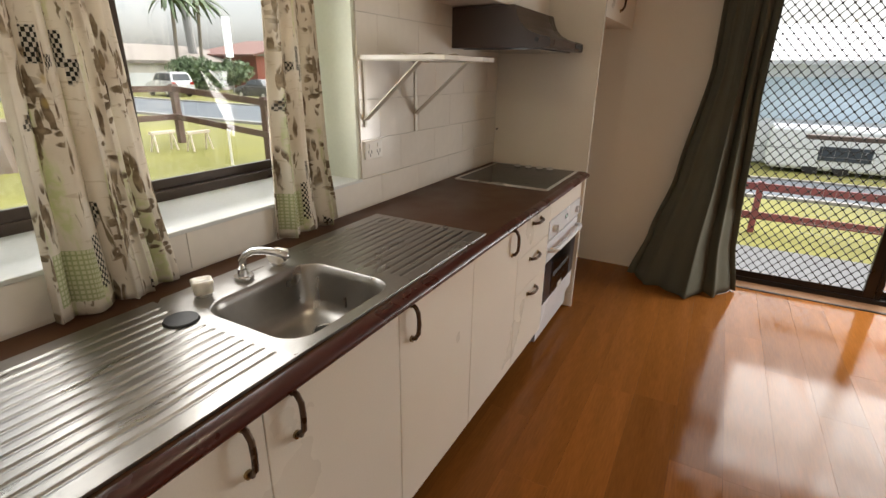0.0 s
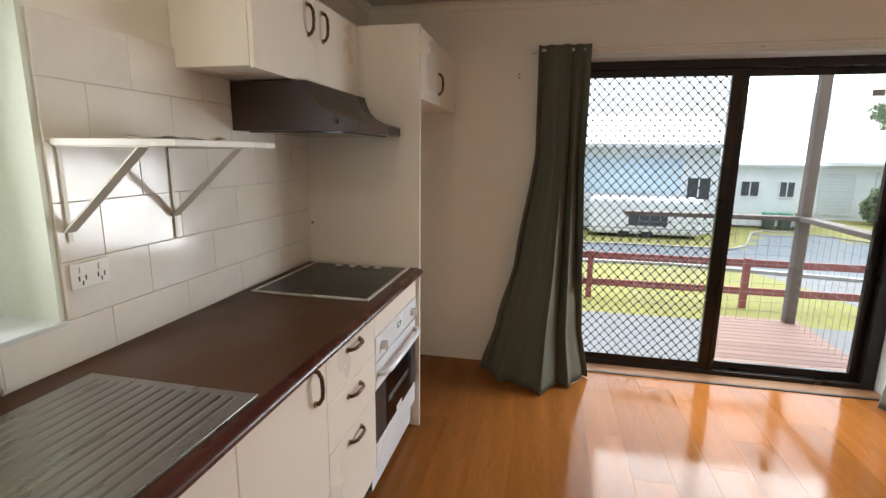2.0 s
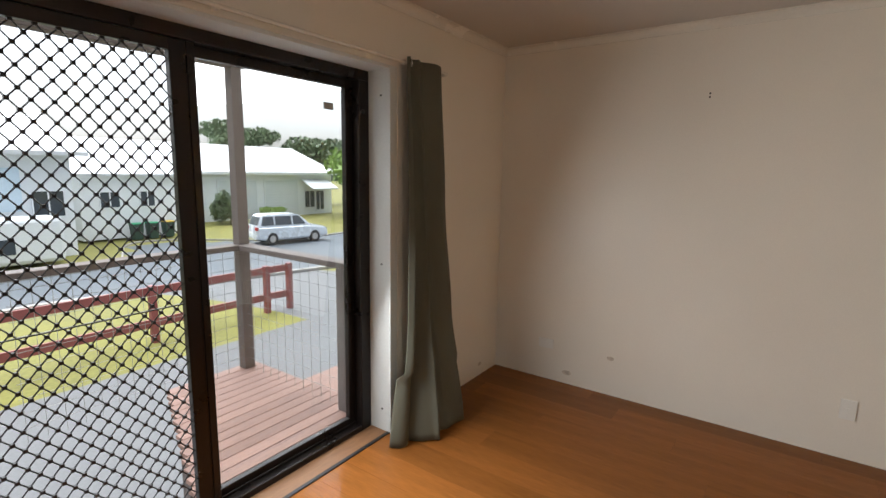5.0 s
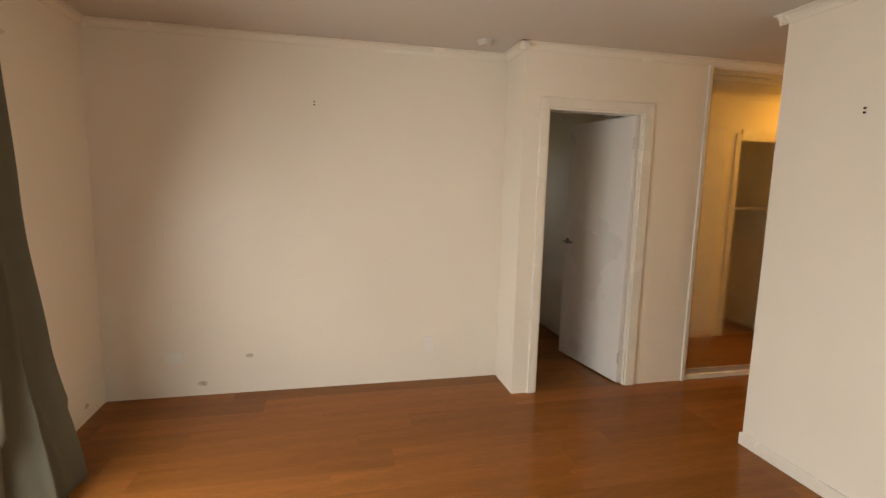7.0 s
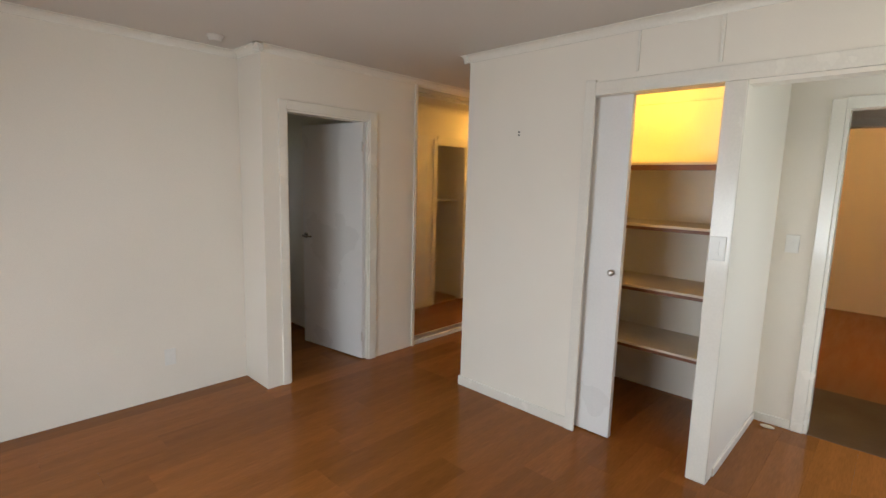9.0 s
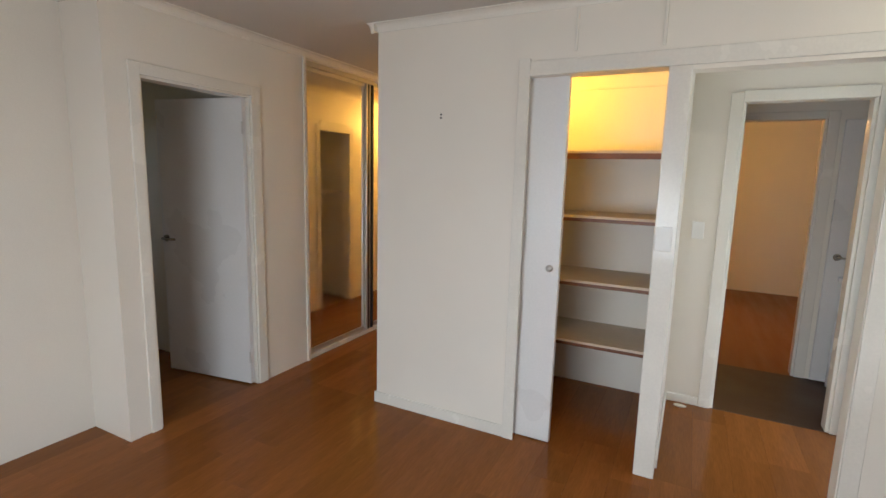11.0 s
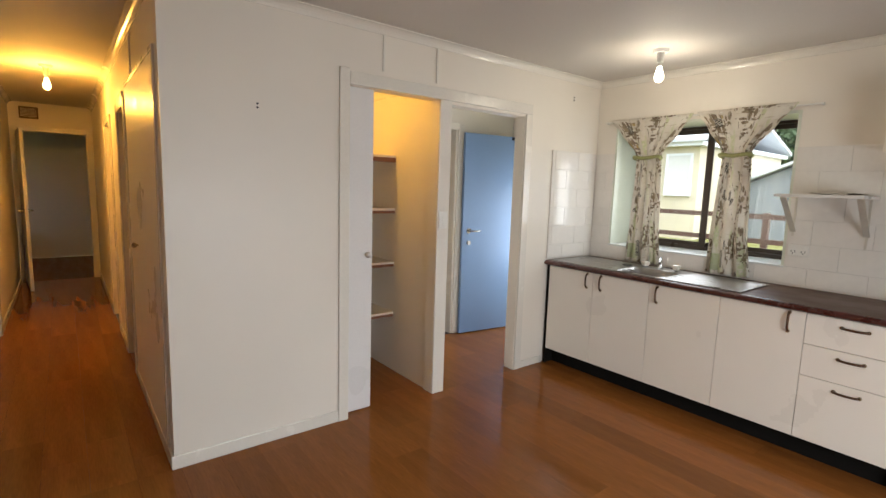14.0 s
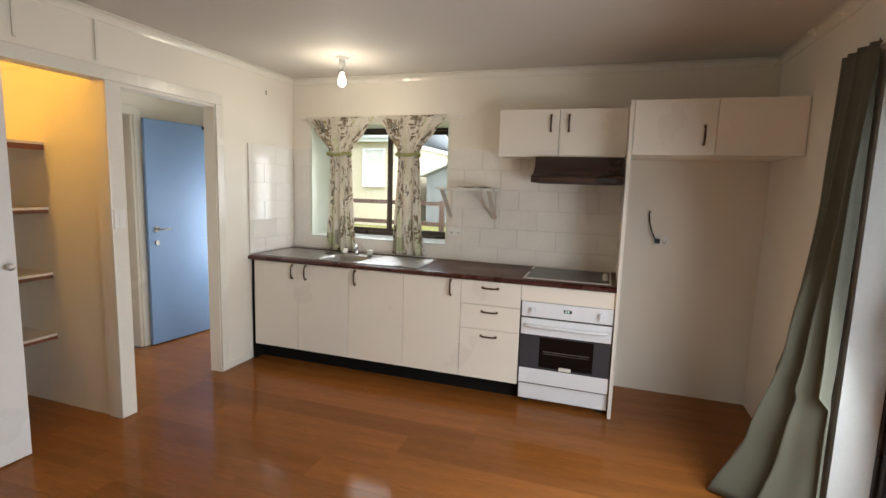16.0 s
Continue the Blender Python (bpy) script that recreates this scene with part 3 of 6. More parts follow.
for z in (0.14, 1.02, 1.95):
    single("reveal_screw", rod(bmesh.new(), (3.3975, 3.91, z), (3.394, 3.91, z), 0.006), M_GRILLE, "small dark screw head in white door reveal", "screw", "reveal screws")


def drape(name, shape, y, label, phase, folds, seed):
    """A hanging cloth with deep folds. shape: rows (z, left, right, depth of folds, forward lean)."""
    rng = random.Random(seed)
    wob = [rng.uniform(-0.5, 0.5) for _ in range(40)]
    nu, nv = 110, 46
    bm = bmesh.new()
    uvl = bm.loops.layers.uv.new("UVMap")
    top, bottom = shape[0][0], shape[-1][0]
    grid = []
    for j in range(nv + 1):
        z = top + (bottom - top) * j / nv
        for (za, la, ra, da, fa), (zb, lb, rb, db, fb) in zip(shape, shape[1:]):
            if zb <= z <= za + 1e-6:
                s = (za - z) / (za - zb)
                s = s * s * (3 - 2 * s) * 0.5 + s * 0.5
                left, right, deep, lean = la + (lb - la) * s, ra + (rb - ra) * s, da + (db - da) * s, fa + (fb - fa) * s
                break
        row = []
        for i in range(nu + 1):
            u = i / nu
            ph = 6.2832 * (folds * u + 0.45 * math.sin(2.3 * u + phase) + 0.22 * math.sin(7.1 * u + 2 * phase) + 0.10 * math.sin(1.7 * z + 5 * u + phase))
            f = (0.75 + 0.75 * noise.noise((u * 3.2 + seed, z * 0.55, phase))) * math.sin(ph) + 0.30 * math.sin(0.47 * ph + 1.3 + 0.6 * z + wob[0]) + 0.16 * math.sin(2.3 * ph + 1.1 * z + wob[1])
            px = left + (right - left) * (u + 0.012 * math.sin(ph * 2))
            bow = lean * (0.15 + 0.85 * math.sin(math.pi * min(max(u * 1.05, 0.0), 1.0)) ** 0.8)
            row.append((px, y - bow - deep * (0.55 + 0.45 * f) * (1.0 if lean < 0.1 else 0.45 + 0.55 * math.sin(math.pi * u)), z + (0.004 + 0.004 * math.sin(ph * 0.5 + phase) if j == nv else 0)))
        grid.append(row)
    return grid, nu, nv, bm, uvl


def cloth_mesh(grid, nu, nv, bm, uvl, width, swap):
    top = grid[0][0][2]
    vs = [[bm.verts.new((p[1], p[0], p[2]) if swap else p) for p in row] for row in grid]
    for j in range(nv):
        for i in range(nu):
            f = bm.faces.new((vs[j][i], vs[j + 1][i], vs[j + 1][i + 1], vs[j][i + 1]))
            f.smooth = True
            for lp, (a, b) in zip(f.loops, ((j, i), (j + 1, i), (j + 1, i + 1), (j, i + 1))):
                lp[uvl].uv = (width * b / nu, grid[a][b][2])
    return bm


def thicken(ob, t):
    md = ob.modifiers.new("thickness", "SOLIDIFY")
    md.thickness, md.offset = t, 0.0


rail = thing("curtain_rail", (2.5, 3.83, 2.12), "long thin cream curtain rod above sliding door", "curtain rod")
part("rod", rod(bmesh.new(), (1.10, 3.815, 2.128), (3.88, 3.815, 2.128), 0.008), M_TRIM, rail)
for x in (1.12, 2.42, 3.86):
    part("bracket", boxes((x - 0.008, x + 0.008, 3.81, 3.86, 2.115, 2.135)), M_TRIM, rail)

for label, shape, ph, folds, seed in (
        ("long grey-green drape bunched beside sliding door, hem on floor", [(2.155, 1.15, 1.465, 0.05, 0.0), (1.5, 1.16, 1.46, 0.07, 0.01), (0.8, 1.06, 1.49, 0.09, 0.07), (0.35, 0.95, 1.52, 0.12, 0.15), (0.004, 0.85, 1.585, 0.17, 0.25)], 0.4, 3.6, 3),
        ("long grey-green drape hanging against white door reveal", [(2.15, 3.46, 3.82, 0.05, 0.0), (1.4, 3.46, 3.88, 0.07, 0.01), (0.7, 3.41, 3.94, 0.09, 0.05), (0.004, 3.27, 3.97, 0.12, 0.18)], 2.2, 3.5, 8)):
    g = drape("drape", shape, 3.825, label, ph, folds, seed)
    dr = thing("drape", ((shape[0][1] + shape[0][2]) / 2, 3.8, 0.0), label, "curtain", "sliding door drapes")
    ob = part("cloth", cloth_mesh(*g, 0.9, False), M_DRAPE, dr)
    thicken(ob, 0.003)
    for k in range(7):
        hx = shape[0][1] + 0.02 + k * (shape[0][2] - shape[0][1] - 0.04) / 6
        part("curtain_ring", tube(bmesh.new(), [(hx, 3.815 + 0.014 * math.cos(6.2832 * q / 12), 2.128 + 0.014 * math.sin(6.2832 * q / 12)) for q in range(13)], 0.002, 5), M_PLASTIC, dr)


# ---- kitchen window ----
def kitchen_window():
    w = thing("window_1", (-0.27, 0.865, 1.03), "brown aluminium sliding kitchen window with clear panes", "window")
    w["kind"] = "structure"
    x0, x1 = -0.370, -0.322
    part("window_frame", boxes((x0, x1, 0.19, 1.54, 1.03, 1.066), (x0, x1, 0.19, 1.54, 2.02, 2.06), (x0, x1, 0.19, 0.23, 1.066, 2.02), (x0, x1, 1.50, 1.54, 1.066, 2.02), bevel=0.003), M_WINALU, w)
    for a, b, dx in ((0.23, 0.868, 0.006), (0.808, 1.50, -0.014)):
        s = part("sash", boxes((-0.352 + dx, -0.334 + dx, a, a + 0.044, 1.066, 2.02), (-0.352 + dx, -0.334 + dx, b - 0.044, b, 1.066, 2.02), (-0.352 + dx, -0.334 + dx, a + 0.044, b - 0.044, 1.066, 1.10), (-0.352 + dx, -0.334 + dx, a + 0.044, b - 0.044, 1.985, 2.02), bevel=0.002), M_WINALU, w)
        g = part("pane", boxes((-0.346 + dx, -0.342 + dx, a + 0.044, b - 0.044, 1.10, 1.985)), M_GLASS, s)
        g.visible_shadow = False
    part("window_sill", boxes((-0.322, 0.014, 0.1905, 1.5395, 1.0205, 1.034), bevel=0.003), M_REVEAL, w, "white painted window ledge")
    part("reveal_lining", boxes((-0.322, 0.004, 1.522, 1.5395, 1.034, 2.0595), (-0.322, 0.004, 0.1905, 0.208, 1.034, 2.0595), (-0.322, 0.004, 0.208, 1.522, 2.042, 2.0595)), M_LINING, w, "pale painted window lining")


kitchen_window()
crod = thing("kitchen_curtain_rod", (0.04, 0.86, 2.09), "thin white rod carrying kitchen curtains", "curtain rod")
part("rod", rod(bmesh.new(), (0.035, 0.10, 2.085), (0.035, 1.66, 2.085), 0.006), M_PLASTIC, crod)
for yy in (0.11, 1.65):
    part("bracket", boxes((0.0, 0.04, yy - 0.006, yy + 0.006, 2.078, 2.092)), M_PLASTIC, crod)
for n, (shape, ph, folds, seed) in enumerate((
        ([(2.10, 0.17, 0.865, 0.012, 0.0), (1.98, 0.27, 0.78, 0.02, -0.01), (1.82, 0.405, 0.645, 0.03, -0.02), (1.775, 0.42, 0.63, 0.022, -0.02), (1.70, 0.42, 0.64, 0.035, -0.02), (1.2, 0.40, 0.66, 0.045, -0.03), (0.908, 0.385, 0.69, 0.05, -0.035)], 0.7, 4.7, 5),
        ([(2.105, 0.88, 1.535, 0.012, 0.0), (1.98, 0.97, 1.43, 0.02, -0.01), (1.82, 1.075, 1.295, 0.03, -0.02), (1.775, 1.09, 1.285, 0.022, -0.02), (1.70, 1.085, 1.29, 0.035, -0.02), (1.2, 1.06, 1.31, 0.045, -0.03), (0.912, 1.05, 1.35, 0.05, -0.035)], 2.9, 4.3, 9))):
    cur = thing("kitchen_curtain", (0.05, 0.5 + 0.68 * n, 0.92), "cream printed cotton curtain tied at middle, olive leaves", "curtain", "kitchen curtains")
    g = drape("cloth", [(a, b, c, d, e) for a, b, c, d, e in shape], 0.05, "", ph, folds, seed)
    ob = part("cloth", cloth_mesh(*g, 0.62, True), M_PRINT, cur)
    thicken(ob, 0.002)
    c0, c1 = shape[3][1] - 0.008, shape[3][2] + 0.008
    bm = bmesh.new()
    ring = [(0.05 + 0.045 * math.sin(a) + 0.01, (c0 + c1) / 2 + (c1 - c0) / 2 * math.cos(a), 1.775 + 0.006 * math.sin(3 * a)) for a in [6.2832 * k / 28 for k in range(29)]]
    tube(bm, ring, 0.014, 8)
    part("tie_band", bm, surface("olive_tie_cloth", (0.30, 0.30, 0.12), 0.9), cur, "olive cloth tie band", smooth=True)

# ---- kitchen units ----
FRONT = 0.60


def bow_handle(parent, a, b):
    """A dark bow handle with pale ends between two points on a front face."""
    a, b = Vector(a), Vector(b)
    out = Vector((0.026, 0, 0))
    pts = [a, a + out * 0.55 + (b - a) * 0.04, a + out * 0.95 + (b - a) * 0.2, a + out * 1.05 + (b - a) * 0.5, b + out * 0.95 - (b - a) * 0.2, b + out * 0.55 - (b - a) * 0.04, b]
    h = part("handle", tube(bmesh.new(), pts, 0.0068, 8), M_BROWN, parent, "dark brown bow handle", smooth=True)
    for p in (a, b):
        part("handle_foot", rod(bmesh.new(), p - Vector((0.001, 0, 0)), p + Vector((0.006, 0, 0)), 0.010, 10), M_BRASS, h)


def base_unit(y0, y1, fronts, label):
    u = thing("base_cabinet", (0.3, (y0 + y1) / 2, 0.0), label, "cabinet", "base cabinets")
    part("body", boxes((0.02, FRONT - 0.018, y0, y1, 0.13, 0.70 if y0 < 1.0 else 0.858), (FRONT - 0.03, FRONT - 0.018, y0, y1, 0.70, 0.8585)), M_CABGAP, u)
    part("kickboard", boxes((0.02, FRONT - 0.10, y0, y1, 0.0, 0.129)), M_KICK, u, "black recessed kickboard")
    for name, a, b, z0, z1, hy in fronts:
        f = part(name, boxes((FRONT - 0.017, FRONT, a + 0.0015, b - 0.0015, z0, z1), bevel=0.0018), M_CAB, u)
        if name == "drawer_front":
            bow_handle(f, (FRONT, hy - 0.055, z1 - 0.045), (FRONT, hy + 0.055, z1 - 0.045))
        else:
            bow_handle(f, (FRONT, hy, 0.735), (FRONT, hy, 0.845))


base_unit(0.035, 0.93, [("door", 0.035, 0.465, 0.135, 0.856, 0.415), ("door", 0.465, 0.93, 0.135, 0.856, 0.54)], "cream laminate two-door sink cabinet with dark handles")
base_unit(0.93, 1.40, [("door", 0.93, 1.40, 0.135, 0.856, 0.99)], "cream laminate single-door base cabinet")
base_unit(1.40, 1.853, [("door", 1.40, 1.853, 0.135, 0.856, 1.775)], "cream laminate single-door base cabinet")
base_unit(1.853, 2.29, [("drawer_front", 1.853, 2.29, 0.685, 0.856, 2.07), ("drawer_front", 1.853, 2.29, 0.505, 0.682, 2.07), ("drawer_front", 1.853, 2.29, 0.135, 0.502, 2.07)], "cream laminate three-drawer base cabinet")
single("end_filler", boxes((0.02, FRONT - 0.004, 0.008, 0.033, 0.0, 0.858), bevel=0.002), M_KICK, "narrow dark filler panel at cabinet end", "filler panel")

# worktop with rounded front
edge = [(0.605 + 0.035 * math.cos(a), 0.8805 + 0.0195 * math.sin(a)) for a in [math.pi / 2 - k * math.pi / 8 for k in range(9)]]
worktop = thing("worktop", (0.3, 1.45, 0.861), "brown speckled laminate worktop with rounded reddish edge", "worktop")
part("top", boxes((0.0, 0.604, 0.004, 0.598, 0.861, 0.9), (0.0, 0.604, 0.987, 2.912, 0.861, 0.9), (0.562, 0.604, 0.598, 0.987, 0.861, 0.9), (0.0, 0.223, 0.598, 0.987, 0.861, 0.9)), M_TOP, worktop)
part("front_edge", prism(bmesh.new(), [(0.6042, 0.861), (0.6042, 0.9), *edge], "y", 0.004, 2.912), M_EDGE, worktop, "rounded reddish brown front edge", smooth=True)


# sink
def smooth_step(v, a, b):
    q = min(max((v - a) / (b - a), 0.0), 1.0)
    return q * q * (3 - 2 * q)


def sink():
    s = thing("kitchen_sink", (0.35, 0.78, 0.9), "stainless steel sink with double ribbed drainers", "sink")
    x0, x1, y0, y1, zt = 0.105, 0.592, 0.05, 1.505, 0.9065
    bx0, bx1, by0, by1 = 0.225, 0.56, 0.60, 0.985

    def ring(cx, cy, hx, hy, r, z, k=6):
        pts = []
        for sx, sy, a0 in ((1, 1, 0), (-1, 1, 1), (-1, -1, 2), (1, -1, 3)):
            for i in range(k + 1):
                a = (a0 + i / k) * math.pi / 2
                pts.append((cx + sx * (hx - r) + r * math.cos(a), cy + sy * (hy - r) + r * math.sin(a), z))
        return pts
    bm = bmesh.new()
    cx, cy, hx, hy = (bx0 + bx1) / 2, (by0 + by1) / 2, (bx1 - bx0) / 2, (by1 - by0) / 2
    rings = []
    for d, z, r in ((0.0, zt - 0.001, 0.075), (0.006, zt - 0.006, 0.072), (0.012, zt - 0.03, 0.07), (0.022, zt - 0.11, 0.07), (0.034, zt - 0.138, 0.066), (0.06, zt - 0.152, 0.05), (0.12, zt - 0.157, 0.03)):
        rings.append([bm.verts.new(p) for p in ring(cx, cy, hx - d, hy - d, r, z)])
    for a, b in zip(rings, rings[1:]):
        for i in range(len(a)):
            bm.faces.new((a[i], a[(i + 1) % len(a)], b[(i + 1) % len(a)], b[i]))
    bm.faces.new(rings[-1])
    bmesh.ops.recalc_face_normals(bm, faces=bm.faces)
    bowl = part("bowl", bm, M_STEEL, s, smooth=True)
    thicken(bowl, 0.0015)
    part("waste", rod(bmesh.new(), (cx - 0.005, cy + 0.08, zt - 0.158), (cx - 0.005, cy + 0.08, zt - 0.1485), 0.032, 20), M_BLACK, bowl, "dark plug hole")
    part("waste_ring", tube(bmesh.new(), [(cx - 0.005 + 0.036 * math.cos(6.2832 * k / 20), cy + 0.08 + 0.036 * math.sin(6.2832 * k / 20), zt - 0.149) for k in range(21)], 0.004, 6), M_CHROME, bowl)
    # flat rim round the bowl, one sheet from back to front
    bm = bmesh.new()
    rect = [(x0, by0 - 0.03), (x1, by0 - 0.03), (x1, by1 + 0.03), (x0, by1 + 0.03)]
    inner = [bm.verts.new(p) for p in ring(cx, cy, hx, hy, 0.075, zt - 0.001)]
    outer = []
    for p in ring(cx, cy, hx, hy, 0.075, zt):
        dx, dy = p[0] - cx, p[1] - cy
        sc = min((rect[1][0] - cx if dx > 0 else cx - rect[0][0]) / max(abs(dx), 1e-6), (rect[2][1] - cy if dy > 0 else cy - rect[0][1]) / max(abs(dy), 1e-6))
        outer.append(bm.verts.new((cx + dx * sc, cy + dy * sc, zt)))
    for i in range(len(inner)):
        k = (i + 1) % len(inner)
        bm.faces.new((outer[i], outer[k], inner[k], inner[i]))
    part("bowl_rim", bm, M_STEEL, s)
    # pressed drainers with round-ended grooves
    for ya, yb, ga, gb in ((y0, by0 - 0.03, 0.075, 0.562), (by1 + 0.03, y1, 1.022, 1.485)):
        bm = bmesh.new()
        ys = [ya, ga - 0.004] + [ga + 0.002 * k for k in range(7)] + [ga + (gb - ga) * k / 10 for k in range(1, 10)] + [gb - 0.012 + 0.002 * k for k in range(7)] + [gb + 0.004, yb]
        nx = 13 * 12
        rows = []
        for y in ys:
            row = []
            for i in range(nx + 1):
                x = 0.1395 + 13 * 0.0325 * i / nx
                off = ((i % 12) / 12 - 0.5) * 0.0325
                end = max(ga + 0.007 - y, y - gb + 0.007, 0.0)
                d = math.hypot(off, end)
                dip = 1 - smooth_step(d, 0.0012, 0.0068)
                row.append(bm.verts.new((x, y, zt - 0.0024 * dip)))
            rows.append([bm.verts.new((x0, y, zt))] + row + [bm.verts.new((x1, y, zt))])
        for ra, rb in zip(rows, rows[1:]):
            for i in range(len(ra) - 1):
                bm.faces.new((ra[i], ra[i + 1], rb[i + 1], rb[i]))
        part("drainer", bm, M_STEEL, s, "ribbed steel drainer", smooth=True)
    part("front_lip", boxes((x1 - 0.004, x1 + 0.003, y0, y1, 0.9006, zt + 0.0015), bevel=0.001), M_STEEL, s)
    t = thing("kitchen_tap", (0.19, 0.78, zt), "chrome swan-neck tap with cloudy plastic knobs", "tap")
    part("spout_base", rod(rod(bmesh.new(), (0.185, 0.78, zt), (0.185, 0.78, zt + 0.012), 0.026, 20), (0.185, 0.78, zt + 0.012), (0.185, 0.78, zt + 0.032), 0.016, 18, 0.013), M_CHROME, t, smooth=True)
    pts = [(0.185 + 0.75 * a, 0.78 + 0.75 * b, zt + 0.03 + 0.62 * c) for a, b, c in ((0, 0, 0), (0.002, 0.002, 0.045), (0.015, 0.008, 0.07), (0.04, 0.02, 0.088), (0.075, 0.035, 0.092), (0.115, 0.05, 0.09), (0.15, 0.065, 0.08), (0.16, 0.07, 0.06))]
    part("spout", tube(bmesh.new(), pts, 0.0105, 14), M_CHROME, t, smooth=True)
    for yy, turn in ((0.655, 0.3), (0.905, 0.9)):
        part("valve", rod(bmesh.new(), (0.185, yy, zt), (0.185, yy, zt + 0.010), 0.019, 16), M_CHROME, t)
        bm = bmesh.new()
        rings = []
        for r, z in ((0.021, 0.010), (0.024, 0.013), (0.0285, 0.040), (0.027, 0.0455), (0.020, 0.047), (0.016, 0.0435)):
            rings.append([bm.verts.new((0.185 + r * (1 + 0.13 * math.cos(4 * q)) * math.cos(q + turn), yy + r * (1 + 0.13 * math.cos(4 * q)) * math.sin(q + turn), zt + z)) for q in [6.2832 * k / 32 for k in range(32)]])
        for ra, rb in zip(rings, rings[1:]):
            for i in range(32):
                bm.faces.new((ra[i], ra[(i + 1) % 32], rb[(i + 1) % 32], rb[i]))
        bm.faces.new(rings[-1])
        part("tap_knob", bm, M_KNOB, t, "cloudy white fluted knob", smooth=True)
    single("sink_plug", rod(bmesh.new(), (0.255, 0.545, zt + 0.0002), (0.255, 0.545, zt + 0.006), 0.040, 24, 0.037), M_BLACK, "round black rubber plug beside sink bowl", "sink plug")


sink()


# hob, oven, panel
M_BURNER = surface("burner_mark", (0.014, 0.012, 0.011), 0.2, bump=0, spec=0.2)


def hob():
    h = thing("cooktop", (0.31, 2.59, 0.9), "black glass ceramic cooktop with pale metal border", "cooktop")
    part("glass_top", boxes((0.062, 0.562, 2.306, 2.866, 0.9006, 0.906), bevel=0.001), M_BLACKGLASS, h)
    part("border", boxes((0.050, 0.062, 2.294, 2.878, 0.9006, 0.909), (0.562, 0.574, 2.294, 2.878, 0.9006, 0.909), (0.062, 0.562, 2.294, 2.306, 0.9006, 0.909), (0.062, 0.562, 2.866, 2.878, 0.9006, 0.909), bevel=0.0015), M_HOBTRIM, h)
    for x, y, r in ((0.19, 2.46, 0.09), (0.43, 2.46, 0.075), (0.19, 2.69, 0.075), (0.43, 2.69, 0.09)):
        part("burner_ring", tube(bmesh.new(), [(x + r * math.cos(6.2832 * k / 36), y + r * math.sin(6.2832 * k / 36), 0.9056) for k in range(37)], 0.0006, 4), M_BURNER, h)
    for x in (0.205, 0.28, 0.35, 0.415):
        bm = rod(bmesh.new(), (x, 2.838, 0.906), (x, 2.838, 0.910), 0.021, 20)
        rod(bm, (x, 2.838, 0.910), (x, 2.838, 0.918), 0.019, 20, 0.015)
        part("knob", bm, M_SILVER, h, "silver control knob", smooth=True)


hob()


def oven():
    o = thing("oven", (0.3, 2.6, 0.0), "white built-in oven with grey glass door", "oven")
    y0, y1 = 2.300, 2.905
    part("casing", boxes((0.03, 0.572, y0, y1, 0.035, 0.745)), M_WHITE, o)
    cp = part("control_panel", boxes((0.572, 0.602, y0, y1, 0.640, 0.745), bevel=0.003), M_WHITE, o)
    part("clock", boxes((0.6015, 0.604, 2.585, 2.640, 0.688, 0.710)), M_BLACK, cp, "small black clock display")
    part("clock_digits", boxes((0.604, 0.6046, 2.597, 2.606, 0.693, 0.705), (0.604, 0.6046, 2.613, 2.622, 0.693, 0.705)), glow("dim_digits", (0.5, 0.7, 0.6), 0.3), cp)
    for y in (2.375, 2.825):
        part("oven_knob", rod(boxes((0.618, 0.630, y - 0.006, y + 0.006, 0.668, 0.712), bevel=0.002), (0.6015, y, 0.690), (0.620, y, 0.690), 0.021, 20, 0.018), M_WHITE, cp, "white rotary knob")
    part("seam", boxes((0.572, 0.590, y0, y1, 0.628, 0.640)), M_BLACK, o)
    d = part("oven_door", boxes((0.572, 0.598, y0, y1, 0.512, 0.628), (0.572, 0.598, y0, y1, 0.160, 0.268), bevel=0.002), M_WHITE, o)
    part("door_glass", boxes((0.572, 0.597, y0, y1, 0.268, 0.512)), M_GREYGLASS, d, "dark grey glass panel")
    part("viewing_window", boxes((0.597, 0.5985, 2.435, 2.795, 0.285, 0.500)), M_BLACKGLASS, d, "black viewing window")
    part("oven_rack", rod(rod(bmesh.new(), (0.599, 2.46, 0.40), (0.599, 2.77, 0.40), 0.0016, 5), (0.599, 2.46, 0.385), (0.599, 2.77, 0.385), 0.001, 5), M_WIRE, d)
    part("sticker", boxes((0.5985, 0.5995, 2.575, 2.655, 0.275, 0.300)), M_PLASTIC, d, "small white label")
    bm = tube(bmesh.new(), [(0.598, 2.33, 0.580), (0.625, 2.335, 0.583), (0.638, 2.38, 0.583), (0.641, 2.6, 0.583), (0.638, 2.825, 0.583), (0.625, 2.87, 0.583), (0.598, 2.875, 0.580)], 0.012, 10)
    part("door_handle", bm, M_WHITE, d, "white bar handle", smooth=True)
    part("seam", boxes((0.572, 0.590, y0, y1, 0.152, 0.160)), M_BLACK, o)
    part("lower_panel", boxes((0.545, 0.575, y0, y1, 0.035, 0.152), bevel=0.002), M_WHITE, o)
    part("foot", boxes((0.50, 0.54, y0 + 0.03, y0 + 0.07, 0.0, 0.035)), M_BLACK, o)
    part("foot", boxes((0.50, 0.54, y1 - 0.07, y1 - 0.03, 0.0, 0.035)), M_BLACK, o)


